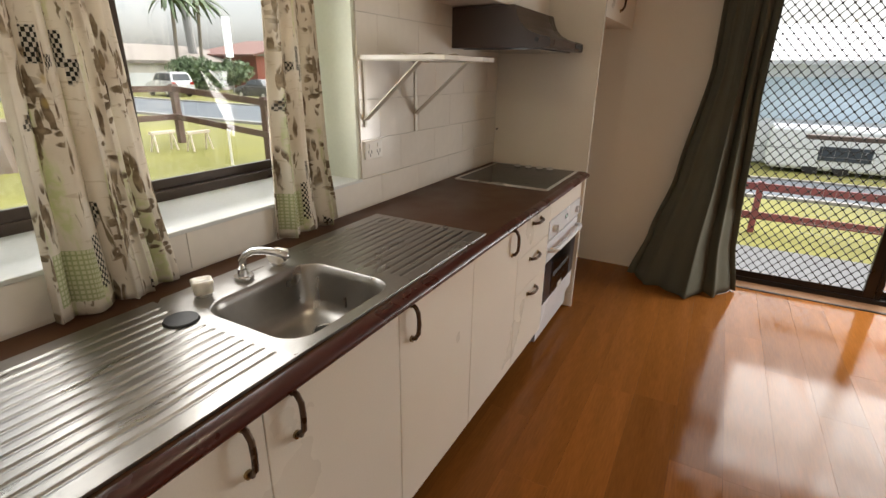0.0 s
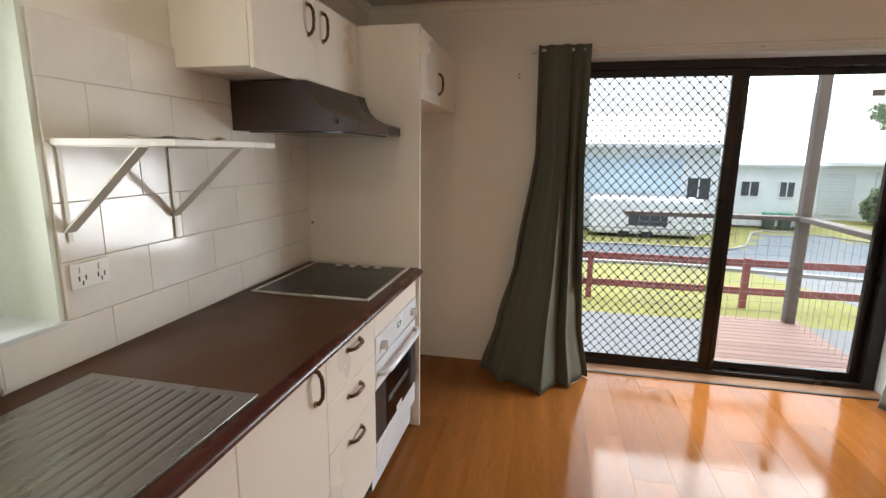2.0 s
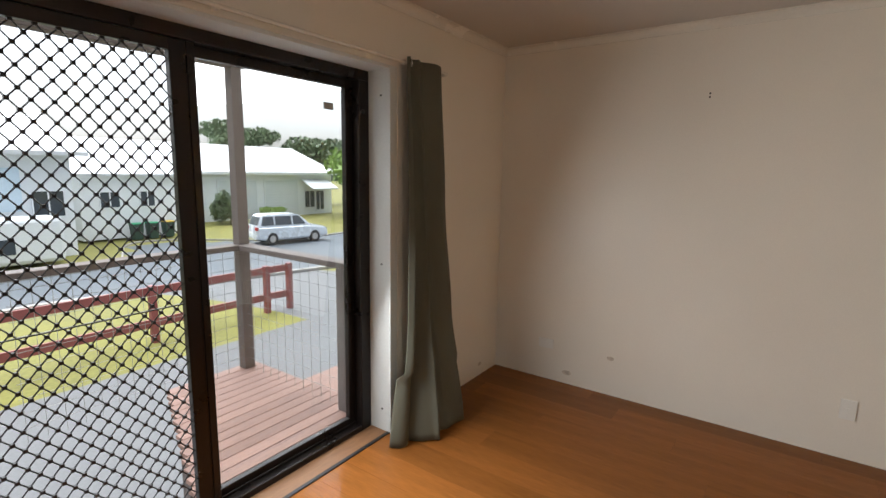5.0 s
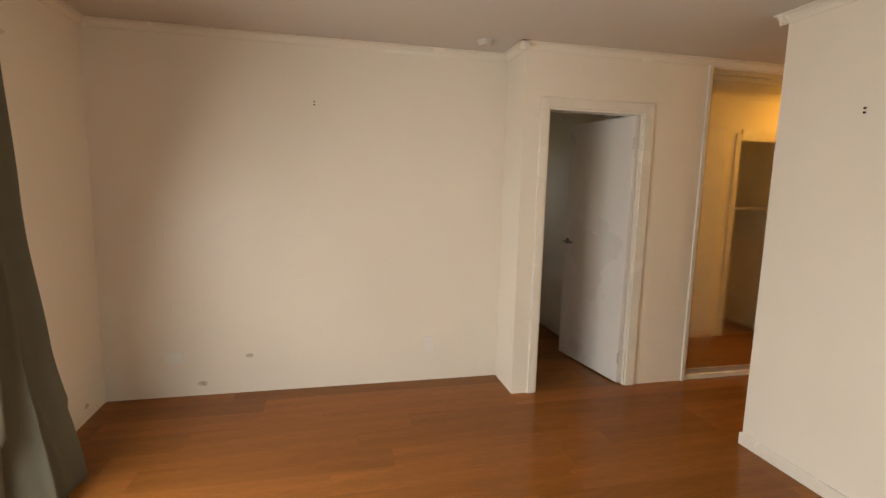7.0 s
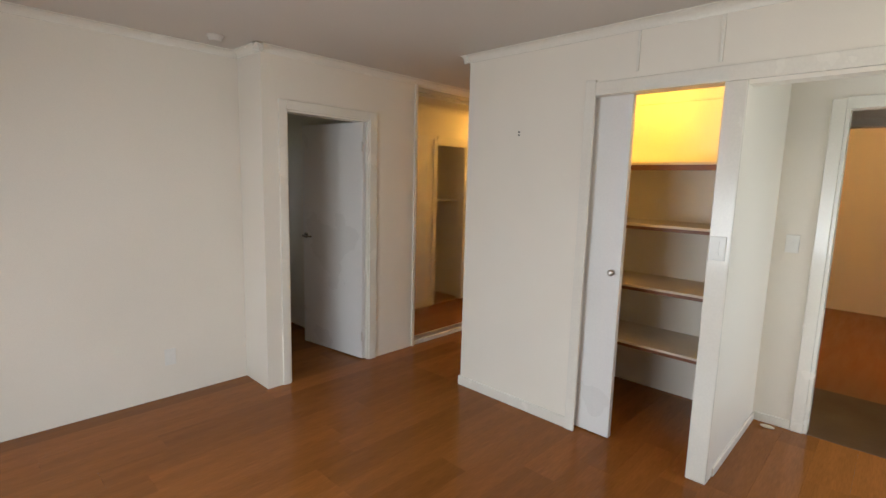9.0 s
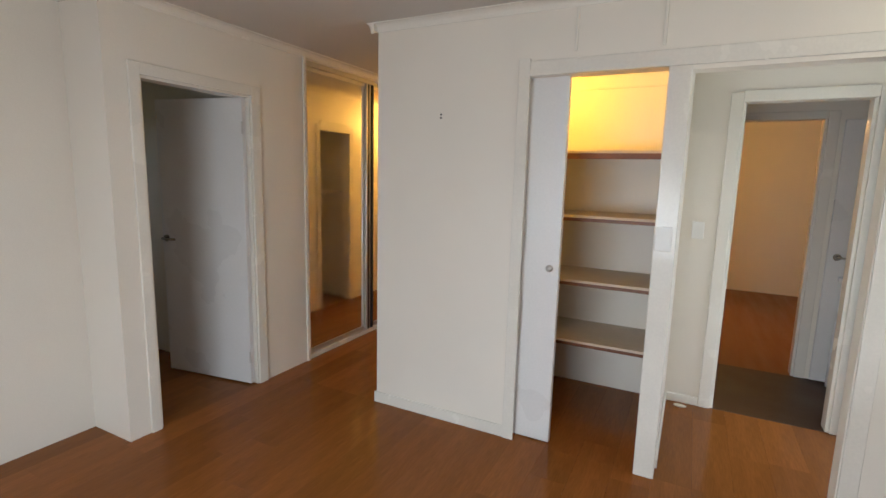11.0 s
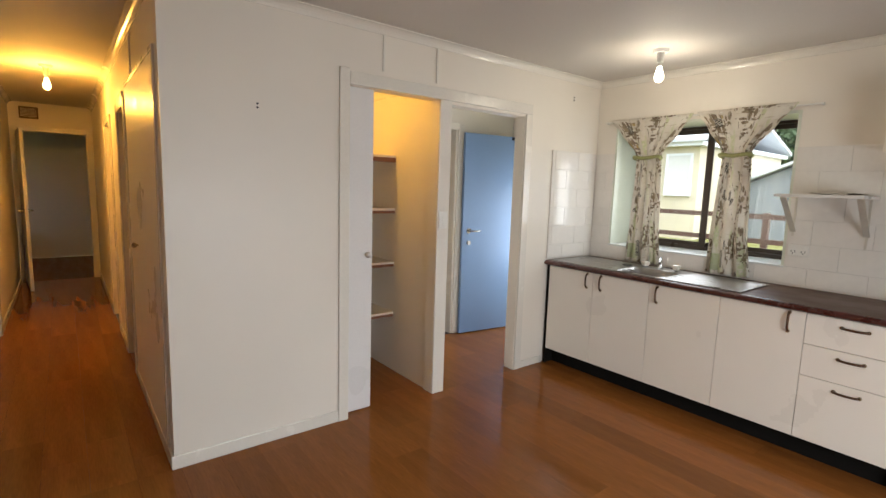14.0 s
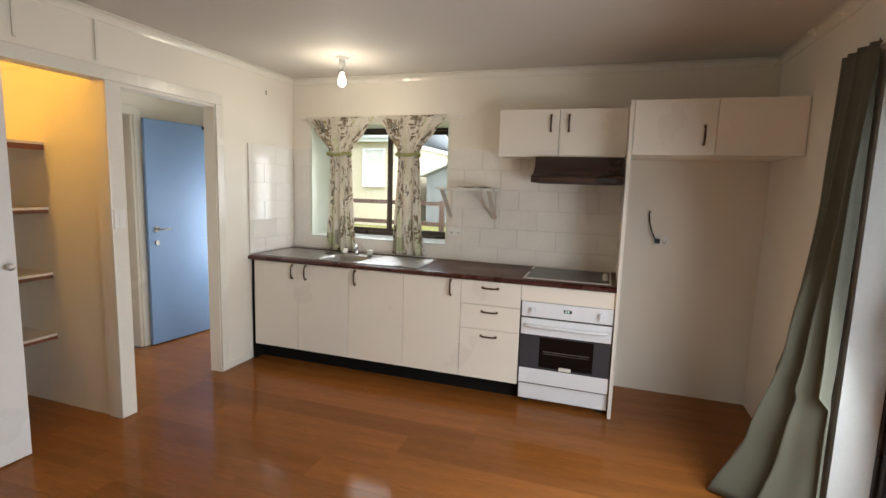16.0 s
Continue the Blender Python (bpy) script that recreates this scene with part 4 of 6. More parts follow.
oven()
single("oven_filler", boxes((0.03, FRONT, 2.2915, 2.909, 0.748, 0.857), bevel=0.002), M_CAB, "cream filler panel above oven", "filler panel")
tall = thing("tall_panel", (0.3, 2.923, 0.0), "tall cream laminate panel between oven and fridge space", "panel")
part("board", boxes((0.0, 0.6165, 2.9125, 2.9345, 0.0, 2.09)), M_CAB, tall)
part("edge_band", boxes((0.6167, 0.618, 2.9120, 2.9350, 0.0, 2.09)), M_TRIM, tall, "pale glued edge strip")
part("screw_cap", rod(bmesh.new(), (0.024, 2.9124, 1.115), (0.024, 2.9095, 1.115), 0.006, 10), M_BLACK, tall)


def upper_unit(name, y0, y1, depth, z0, z1, split, handles, label):
    u = thing(name, (depth / 2, (y0 + y1) / 2, z0), label, "cabinet")
    part("body", boxes((0.001, depth - 0.018, y0, y1, z0 + 0.001, z1)), M_CAB, u)
    for (a, b), hy in zip(((y0, split), (split, y1)), handles):
        d = part("door", boxes((depth - 0.0175, depth, a + 0.002, b - 0.002, z0 - 0.006, z1), bevel=0.0018), M_CAB, u)
        if hy:
            za, zb = (1.935, 2.045) if depth < 0.5 else (1.815, 1.925)
            bow_handle(d, (depth, hy, za), (depth, hy, zb))


upper_unit("upper_cabinet", 2.02, 2.911, 0.305, 1.758, 2.088, 2.455, (2.395, 2.52), "cream laminate two-door wall cabinet above range hood")
upper_unit("fridge_cabinet", 2.936, 3.858, 0.613, 1.758, 2.085, 3.40, (3.335, 0), "cream laminate cabinet above empty fridge space")


def hood():
    h = thing("range_hood", (0.25, 2.6, 1.565), "dark brown enamel range hood under cabinet", "range hood")
    prof = [(0.002, 1.752), (0.002, 1.566), (0.515, 1.566), (0.520, 1.572), (0.520, 1.604), (0.512, 1.612), (0.47, 1.620), (0.43, 1.633), (0.395, 1.652), (0.368, 1.678), (0.35, 1.712), (0.338, 1.752)]
    part("canopy", prism(bmesh.new(), prof, "y", 2.302, 2.905), M_HOOD, h)
    part("front_strip", boxes((0.5195, 0.5225, 2.36, 2.72, 1.577, 1.601), bevel=0.001), surface("hood_strip", (0.062, 0.032, 0.022), 0.3), h, "dark brown front strip")
    part("switch_panel", boxes((0.5195, 0.523, 2.74, 2.88, 1.579, 1.600)), M_BLACK, h, "black switch strip")
    part("side_button", rod(bmesh.new(), (0.455, 2.3015, 1.602), (0.455, 2.296, 1.602), 0.010, 12), M_BLACK, h)
    part("filter", boxes((0.06, 0.46, 2.34, 2.87, 1.560, 1.5655)), M_GREYGLASS, h)


hood()


M_STRAP = surface("dull_bracket_metal", (0.62, 0.58, 0.50), 0.45, 0.2, 0.1, 20, 120, 0.05)


def shelf():
    s = thing("wall_shelf", (0.19, 1.77, 1.4), "white wall shelf on two metal brackets", "shelf")
    part("board", boxes((0.002, 0.385, 1.555, 1.985, 1.495, 1.512), bevel=0.002), M_PLASTIC, s)
    for y in (1.572, 1.95):
        part("bracket", boxes((0.0145, 0.0175, y - 0.006, y + 0.006, 1.19 if y > 1.8 else 1.24, 1.494), (0.0175, 0.30, y - 0.013, y + 0.013, 1.4915, 1.4945)), M_STRAP, s)
        bm = bmesh.new()
        prism(bm, [(0.018, 1.266), (0.018, 1.2725), (0.270, 1.491), (0.277, 1.491)], "y", y - 0.017, y + 0.017)
        part("brace", bm, M_STRAP, s)
    bm = bmesh.new()
    bmesh.ops.create_grid(bm, x_segments=10, y_segments=14, size=0.5, matrix=Matrix.LocRotScale((0.16, 1.82, 1.521), None, (0.16, 0.25, 1)))
    for v in bm.verts:
        v.co.z += 0.010 * noise.noise(v.co * 22)
    ob = single("crumpled_plastic_sheet", bm, surface("thin_clear_film", (0.72, 0.66, 0.56), 0.2, bump=0.3), "crumpled pale plastic sheet lying on wall shelf", "plastic sheet")
    thicken(ob, 0.001)


shelf()


def plate(name, x, y, z, axis, w, h, label, switches=2):
    """A wall plate facing +x, -x or +y."""
    p = thing(name, (x, y, z), label, "outlet" if "outlet" in name else "switch")

    def bx(u0, u1, z0, z1, d0, d1):
        if axis in ("+x", "-x"):
            s = 1 if axis == "+x" else -1
            a, b = sorted((x + s * d0, x + s * d1))
            return (a, b, y + u0, y + u1, z + z0, z + z1)
        s = 1 if axis == "+y" else -1
        a, b = sorted((y + s * d0, y + s * d1))
        return (x + u0, x + u1, a, b, z + z0, z + z1)
    part("plate", boxes(bx(-w / 2, w / 2, -h / 2, h / 2, 0, 0.009), bevel=0.002), M_PLASTIC, p)
    for k in range(switches):
        if w > h:
            u = -w / 4 + k * w / 2
            part("rocker", boxes(bx(u - 0.008, u + 0.008, h * 0.12, h * 0.36, 0.009, 0.013)), M_PLASTIC, p)
            part("socket_slots", boxes(bx(u - 0.012, u - 0.008, -0.014, 0.0, 0.0085, 0.0095), bx(u + 0.008, u + 0.012, -0.014, 0.0, 0.0085, 0.0095), bx(u - 0.002, u + 0.002, -0.026, -0.014, 0.0085, 0.0095)), M_BLACK, p)
        else:
            v = (k - (switches - 1) / 2) * 0.028
            part("rocker", boxes(bx(-0.008, 0.008, v - 0.009, v + 0.009, 0.009, 0.013)), M_PLASTIC, p)
    return p


plate("power_outlet", 0.0125, 1.615, 1.145, "+x", 0.115, 0.072, "white double power outlet on tiled splashback")
plate("power_outlet", 0.0005, 3.205, 1.17, "+x", 0.115, 0.072, "white power outlet in empty fridge space")
plate("power_outlet", 4.7055, 1.66, 0.29, "-x", 0.07, 0.115, "white painted-over low wall outlet", 1)
plate("power_outlet", 4.7055, 3.43, 0.28, "-x", 0.115, 0.072, "cream painted-over low wall outlet", 0)
plate("light_switch", 1.755, 0.0145, 1.26, "+y", 0.072, 0.118, "white three-gang light switch on post", 3)
plate("light_switch", 3.4495, -1.43, 1.25, "+x", 0.072, 0.115, "white light switch in hall", 1)
plate("light_switch", 1.60, -1.0595, 1.22, "+y", 0.072, 0.115, "white light switch beside laundry doorway", 1)
cord = thing("extension_lead", (0.03, 3.16, 1.17), "short grey power cord hanging from plug", "cord")
part("plug", boxes((0.0105, 0.05, 3.165, 3.20, 1.150, 1.185), bevel=0.004), M_BLACK, cord)
part("cable", tube(bmesh.new(), [(0.04, 3.17, 1.175), (0.05, 3.155, 1.20), (0.045, 3.135, 1.25), (0.03, 3.12, 1.31), (0.02, 3.115, 1.36), (0.015, 3.12, 1.385)], 0.006, 8), M_GRILLE, cord)


def hook(x, y, z, dx, dy, label="two small dark screw heads in painted wall"):
    bm = bmesh.new()
    for h in (-0.010, 0.010):
        rod(bm, (x, y, z + h), (x + dx * 0.007, y + dy * 0.007, z + h), 0.0045, 8, 0.0058)
    single("wall_screw", bm, M_GRILLE, label, "screw", "wall screws")


hook(4.706, 2.49, 2.02, -1, 0)
hook(3.00, 0.0, 1.882, 0, 1)
hook(0.375, 0.0, 2.26, 0, 1)
hook(1.03, 3.86, 1.985, 0, -1)


# ---- lamps ----
def batten_lamp(x, y, bulb, label):
    l = thing("ceiling_light", (x, y, H), label, "light bulb", "bare bulbs")
    bm = rod(bmesh.new(), (x, y, H - 0.001), (x, y, H - 0.022), 0.052, 28, 0.044)
    rod(bm, (x, y, H - 0.022), (x, y, H - 0.085), 0.024, 20, 0.021)
    part("holder", bm, M_PLASTIC, l, "white batten holder")
    part("cap", rod(bmesh.new(), (x, y, H - 0.085), (x, y, H - 0.115), 0.013, 14), M_SILVER, l)
    bm = bmesh.new()
    ball(bm, (x, y, H - 0.175), 0.030, 1, 1, 1.25, 18)
    rod(bm, (x, y, H - 0.112), (x, y, H - 0.150), 0.014, 16, 0.024)
    b = part("bulb", bm, bulb, l, "glowing frosted bulb", smooth=True)
    b.visible_shadow = False


batten_lamp(0.64, 0.89, M_BULB, "lit bare bulb in white batten holder on kitchen ceiling")
batten_lamp(3.89, -2.97, M_AMBERBULB, "lit amber bare bulb on hall ceiling")
batten_lamp(2.55, -0.585, M_AMBERBULB, "lit amber bare bulb inside pantry")
batten_lamp(1.6, -3.6, M_AMBERBULB, "lit bare bulb on bedroom ceiling")
sm = thing("smoke_alarm", (4.40, 1.39, H), "small round white smoke alarm on ceiling", "smoke alarm")
part("base", rod(bmesh.new(), (4.40, 1.39, H - 0.001), (4.40, 1.39, H - 0.012), 0.055, 28), M_CEIL, sm)
part("cover", rod(bmesh.new(), (4.40, 1.39, H - 0.012), (4.40, 1.39, H - 0.034), 0.048, 28, 0.036), M_CEIL, sm)


# ---- doors ----
M_LEVER = surface("satin_chrome_lever", (0.34, 0.33, 0.31), 0.25, 0.9, 0.05, bump=0)


def lever(parent, at, along, out, label="chrome lever handle"):
    at, along, out = Vector(at), Vector(along).normalized(), Vector(out).normalized()
    bm = rod(bmesh.new(), at, at + out * 0.008, 0.026, 20)
    rod(bm, at, at + out * 0.045, 0.009, 12)
    tube(bm, [at + out * 0.042, at + out * 0.048 + along * 0.02, at + out * 0.046 + along * 0.07, at + out * 0.040 + along * 0.115], 0.0085, 10)
    part("lever_handle", bm, M_LEVER, parent, label, smooth=True)


def leaf(name, hinge, free, z0, z1, material, label, levers=(), thick=0.036):
    """A flush door leaf between two plan points; levers: (distance from hinge, height, side)."""
    a, b = Vector((*hinge, 0)), Vector((*free, 0))
    u = (b - a).normalized()
    n = Vector((-u.y, u.x, 0))
    d = thing(name, (a.x, a.y, z0), label, "door")
    bm = bmesh.new()
    box(bm, 0, (b - a).length, -thick / 2, thick / 2, z0, z1, bevel=0.003)
    bmesh.ops.transform(bm, matrix=Matrix.Translation(a) @ Matrix(((u.x, n.x, 0, 0), (u.y, n.y, 0, 0), (0, 0, 1, 0), (0, 0, 0, 1))), verts=bm.verts)
    p = part("leaf", bm, material, d)
    for dist, z, side in levers:
        lever(p, a + u * dist + n * side * thick / 2 + Vector((0, 0, z)), -u, n * side)
    for z in (z0 + 0.2, z1 - 0.2):
        part("hinge", rod(bmesh.new(), a + n * (thick / 2 + 0.004) + Vector((0, 0, z - 0.04)), a + n * (thick / 2 + 0.004) + Vector((0, 0, z + 0.04)), 0.006, 10), M_SILVER, p)
    return d, p


leaf("bedroom_door", (4.376, 0.234), (5.131, 0.345), 0.012, 2.022, M_DOOR, "white flush bedroom door standing open with lever", [(0.72, 1.03, 1), (0.72, 1.03, -1)])
back, bl = leaf("back_door", (0.03, -0.915), (0.715, -1.005), 0.012, 2.02, M_BLUE, "pale blue back door standing wide open", [(0.62, 1.06, 1)])
part("deadlock", rod(bmesh.new(), (0.645, -0.979, 0.94), (0.645, -0.966, 0.94), 0.022, 20), M_LEVER, bl, "round satin deadlock")
part("door_closer", boxes((0.06, 0.16, -0.91, -0.88, 1.985, 2.01)), M_BLACK, bl)
leaf("hall_end_door", (4.275, -6.02), (4.20, -5.26), 0.012, 2.045, M_DOOR, "white flush door open at hall end", [(0.70, 1.03, -1), (0.70, 1.03, 1)])
leaf("hall_side_door", (3.33, -3.53), (2.66, -3.38), 0.012, 1.99, M_DOOR, "white flush door open off hall", [(0.62, 1.03, 1)])
leaf("laundry_inner_door", (0.02, -2.02), (0.70, -2.02), 0.012, 2.02, M_DOOR, "white flush door beside laundry tub", [(0.62, 1.0, 1)])

pd = thing("pantry_door", (2.65, -0.072, 0.0), "white flush sliding pantry door, half open", "door")
pl = part("leaf", boxes((2.272, 3.02, -0.0905, -0.0535, 0.008, 2.10), bevel=0.002), M_DOOR, pd)
bm = rod(bmesh.new(), (2.318, -0.054, 1.045), (2.318, -0.036, 1.045), 0.008, 14)
ball(bm, (2.318, -0.022, 1.045), 0.020, 1, 0.8, 1, 18)
part("knob", bm, M_SILVER, pl, "round satin knob", smooth=True)
hp = thing("hall_cupboard_door", (3.456, -0.77, 0.0), "white gloss sliding cupboard door in hall", "door")
hl = part("leaf", boxes((3.4495, 3.4590, -1.41, -0.126, 0.012, 2.098), bevel=0.002), M_DOOR, hp)
bm = rod(bmesh.new(), (3.459, -1.02, 1.05), (3.472, -1.02, 1.05), 0.007, 12)
ball(bm, (3.482, -1.02, 1.05), 0.018, 0.8, 1, 1, 16)
part("knob", bm, M_BRASS, hl, smooth=True)

# pantry and cupboard shelves
for z in (1.715, 1.31, 0.89, 0.485):
    s = thing("pantry_shelf", (2.5, -0.8, z), "raw timber pantry shelf with stained brown edge", "shelf", "pantry shelves")
    part("board", boxes((1.791, 3.345, -1.058, -0.546, z - 0.016, z)), M_SHELF, s)
    part("front_edge", boxes((1.791, 3.345, -0.585, -0.548, z - 0.05 if z > 1.5 else z - 0.038, z - 0.0165), bevel=0.001), M_SHELFEDGE, s, "stained brown shelf edge")
single("pantry_conduit", boxes((1.7905, 1.797, -1.05, -0.12, 2.16, 2.172), (1.797, 3.3, -1.0595, -1.05, 2.165, 2.177)), M_TRIM, "thin painted cover strip high in pantry", "cover strip")
sh = thing("cupboard_shelf", (2.9, -1.8, 1.32), "dark timber shelf inside hall cupboard", "shelf")
part("board", boxes((2.501, 3.30, -2.149, -1.481, 1.305, 1.325)), M_SHELF, sh)


# ---- mirrored wardrobe ----
def wardrobe():
    w = thing("mirror_wardrobe", (4.40, -1.75, 0.0), "sliding mirror wardrobe doors with satin aluminium frames", "wardrobe")
    part("top_track", boxes((4.362, 4.448, -3.198, -0.332, 2.345, 2.384), bevel=0.002), M_SILVER, w)
    part("bottom_track", boxes((4.358, 4.448, -3.198, -0.332, 0.0, 0.035), bevel=0.002), M_TRIM, w, "white bottom track")
    for y0, y1, x in ((-1.12, -0.345, 4.392), (-2.12, -1.20, 4.392), (-3.10, -2.14, 4.404)):
        d = part("mirror_door", boxes((x - 0.012, x + 0.012, y0, y0 + 0.028, 0.036, 2.344), (x - 0.012, x + 0.012, y1 - 0.028, y1, 0.036, 2.344), (x - 0.012, x + 0.012, y0 + 0.028, y1 - 0.028, 0.036, 0.075), (x - 0.012, x + 0.012, y0 + 0.028, y1 - 0.028, 2.315, 2.344), bevel=0.0015), M_SILVER, w)
        part("mirror_pane", boxes((x - 0.004, x + 0.004, y0 + 0.0285, y1 - 0.0285, 0.0755, 2.3145)), M_MIRROR, d)
    for k, (y, x) in enumerate(((-1.135, 4.372), (-1.165, 4.378), (-1.195, 4.384), (-1.225, 4.372))):
        part("stile", boxes((x - 0.012, x + 0.010, y - 0.010, y + 0.010, 0.036, 2.344), bevel=0.002), M_SILVER if k % 2 == 0 else surface("dark_stile", (0.018, 0.02, 0.024), 0.35, 0.3), w)
    part("end_jamb", boxes((4.356, 4.448, -3.199, -3.10, 0.036, 2.344)), M_TRIM, w)
    part("end_jamb", boxes((4.356, 4.448, -0.3455, -0.331, 0.036, 2.344)), M_TRIM, w)


wardrobe()
trims("trim_wardrobe", "white trim round wardrobe opening", (4.338, 4.352, -0.33, -0.30, 0.0, 2.40), (4.338, 4.352, -3.25, -3.2, 0.0, 2.40), (4.338, 4.352, -3.2, -1.25, 2.36, 2.40), bevel=0.002)

vent = thing("wall_vent", (4.14, -6.05, 2.24), "brown slatted vent above hall end doorway", "vent")
part("frame", boxes((4.04, 4.24, -6.0495, -6.038, 2.225, 2.24), (4.04, 4.24, -6.0495, -6.038, 2.365, 2.38), (4.04, 4.055, -6.0495, -6.038, 2.24, 2.365), (4.225, 4.24, -6.0495, -6.038, 2.24, 2.365)), M_VENT, vent)
for k in range(7):
    part("slat", boxes((4.055, 4.225, -6.0495, -6.042, 2.243 + k * 0.018, 2.254 + k * 0.018)), M_VENT, vent)

# ---- laundry ----
tub = thing("laundry_tub", (0.42, -1.75, 0.0), "white laundry tub on pipe stand with chrome tap", "laundry tub")
part("basin", boxes((0.20, 0.62, -1.99, -1.55, 0.82, 0.86), (0.22, 0.60, -1.97, -1.57, 0.58, 0.82), bevel=0.01), M_WHITE, tub)
for yy in (-1.94, -1.60):
    part("leg_frame", tube(bmesh.new(), [(0.24, yy, 0.0), (0.24, yy, 0.50), (0.27, yy, 0.56), (0.42, yy, 0.575), (0.57, yy, 0.56), (0.60, yy, 0.50), (0.60, yy, 0.0)], 0.014, 10), M_WHITE, tub, smooth=True)
part("tap", tube(bmesh.new(), [(0.26, -1.90, 0.86), (0.26, -1.90, 0.98), (0.29, -1.89, 1.03), (0.36, -1.87, 1.03), (0.39, -1.86, 0.99)], 0.011, 10), M_CHROME, tub, smooth=True)
part("waste_pipe", tube(bmesh.new(), [(0.42, -1.76, 0.58), (0.42, -1.76, 0.40), (0.44, -1.78, 0.35), (0.48, -1.82, 0.38), (0.50, -1.9, 0.42)], 0.02, 10), M_PLASTIC, tub, smooth=True)
bot = thing("cleaning_bottle", (0.53, -1.80, 0.0), "blue plastic cleaning bottle with black cap on floor", "bottle")
bm = rod(bmesh.new(), (0.53, -1.80, 0.0), (0.53, -1.80, 0.14), 0.045, 18)
rod(bm, (0.53, -1.80, 0.14), (0.53, -1.80, 0.19), 0.045, 18, 0.016)
part("body", bm, surface("blue_plastic", (0.05, 0.22, 0.45), 0.3), bot, smooth=True)
part("label", rod(bmesh.new(), (0.53, -1.80, 0.04), (0.53, -1.80, 0.11), 0.0455, 18), M_PLASTIC, bot, "plain white label band")
part("cap", rod(bmesh.new(), (0.53, -1.80, 0.19), (0.53, -1.80, 0.225), 0.017, 14), M_BLACK, bot)
shape = [(2.05, -4.75, -4.35, 0.03, 0.0), (1.0, -4.7, -4.3, 0.05, 0.0), (0.03, -4.75, -4.2, 0.08, 0.0)]
g = drape("drape", [(a, b, c, d, -e) for a, b, c, d, e in shape], 0.16, "", 1.0, 5, 4)
ob = single("bedroom_curtain", cloth_mesh(*g, 0.6, True), M_DRAPE, "dark drape hanging at lamplit bedroom window", "curtain")
thicken(ob, 0.003)
bw = thing("window_2", (-0.2, -4.2, 0.9), "plain aluminium bedroom window", "window")
bw["kind"] = "structure"
part("window_frame", boxes((-0.24, -0.20, -4.7, -4.66, 0.9, 2.0), (-0.24, -0.20, -3.74, -3.7, 0.9, 2.0), (-0.24, -0.20, -4.66, -3.74, 0.9, 0.94), (-0.24, -0.20, -4.66, -3.74, 1.96, 2.0)), M_WINALU, bw)
gp = part("pane", boxes((-0.222, -0.218, -4.66, -3.74, 0.94, 1.96)), M_GLASS, bw)
gp.visible_shadow = False
single("floor_scrap", ball(bmesh.new(), (1.60, -0.98, 0.008), 0.03, 1.4, 0.8, 0.3, 10), surface("scrap_paper", (0.6, 0.5, 0.36), 0.8), "small pale scrap lying by entry wall", "scrap")
for x, y, z, w, h, ax in ((4.7045, 3.26, 0.085, 0.07, 0.035, "x"), (4.45, 3.859, 0.09, 0.05, 0.03, "y"), (4.7045, 2.95, 0.27, 0.05, 0.03, "x")):
    bm = bmesh.new()
    ball(bm, (x, y, z), 1.0, 0.0015 if ax == "x" else w / 2, 0.0015 if ax == "y" else w / 2, h / 2, 14)
    single("wall_scuff", bm, M_MUCK, "grey scuff mark low on painted wall", "scuff", "wall scuffs", "stuff")


# ---- outdoors ----
def smooth01(v, a, b):
    s = min(max((v - a) / (b - a), 0.0), 1.0)
    return s * s * (3 - 2 * s)


def ground_z(x, y):
    side = smooth01(x, -9.0, -1.0)
    north = smooth01(y, 1.5, 6.5) * 0.9 + smooth01(y, 8.5, 27.0) * 1.75
    west = smooth01(y, 8.0, 24.0) * 0.45
    return -0.27 - side * north - (1 - side) * west


def road_near(x):
    return 11.5 + 5.0 * smooth01(x, -10, 5) - 0.5 * max(0.0, x - 5.0) if x < 20 else 9.0


def road_far(x):
    return 20.5 + 5.5 * smooth01(x, -10, 5) + 7.0 * smooth01(x, 10, 14) - 5.5 * smooth01(x, 15, 21)


def ground():
    """One sheet to the horizon: lawn, with the road, apron and drive as bands of it."""
    road, conc = 1, 2
    xs = [-600, -250, -120, -80, -60, -50] + [-44 + 2 * k for k in range(12)] + [-20 + k for k in range(46)] + [26 + 2 * k for k in range(13)] + [60, 90, 140, 260, 600]
    ys = [-600, -250, -120, -60, -40, -30, -25] + [-20 + 2 * k for k in range(10)] + [k * 0.5 for k in range(0, 60)] + [30 + 2 * k for k in range(16)] + [70, 100, 160, 300, 600]
    bm = bmesh.new()
    grid = [[bm.verts.new((x, y, ground_z(x, y) + (0.015 * noise.noise(Vector((x, y, 0)) * 0.7) if abs(x) < 40 else 0))) for y in ys] for x in xs]
    for i in range(len(xs) - 1):
        for j in range(len(ys) - 1):
            cx, cy = (xs[i] + xs[i + 1]) / 2, (ys[j] + ys[j + 1]) / 2
            f = bm.faces.new((grid[i][j], grid[i + 1][j], grid[i + 1][j + 1], grid[i][j + 1]))
            near = road_near(cx)
            if near < cy < road_far(cx):
                f.material_index = road
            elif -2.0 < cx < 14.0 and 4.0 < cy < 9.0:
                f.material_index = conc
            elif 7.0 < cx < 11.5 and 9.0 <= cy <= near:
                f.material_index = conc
            f.smooth = True
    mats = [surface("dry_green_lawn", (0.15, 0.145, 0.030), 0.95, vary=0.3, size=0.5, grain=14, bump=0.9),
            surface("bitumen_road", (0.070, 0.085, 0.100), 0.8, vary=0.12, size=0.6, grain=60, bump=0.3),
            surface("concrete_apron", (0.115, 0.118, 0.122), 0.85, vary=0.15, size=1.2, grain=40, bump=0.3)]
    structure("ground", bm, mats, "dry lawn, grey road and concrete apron")


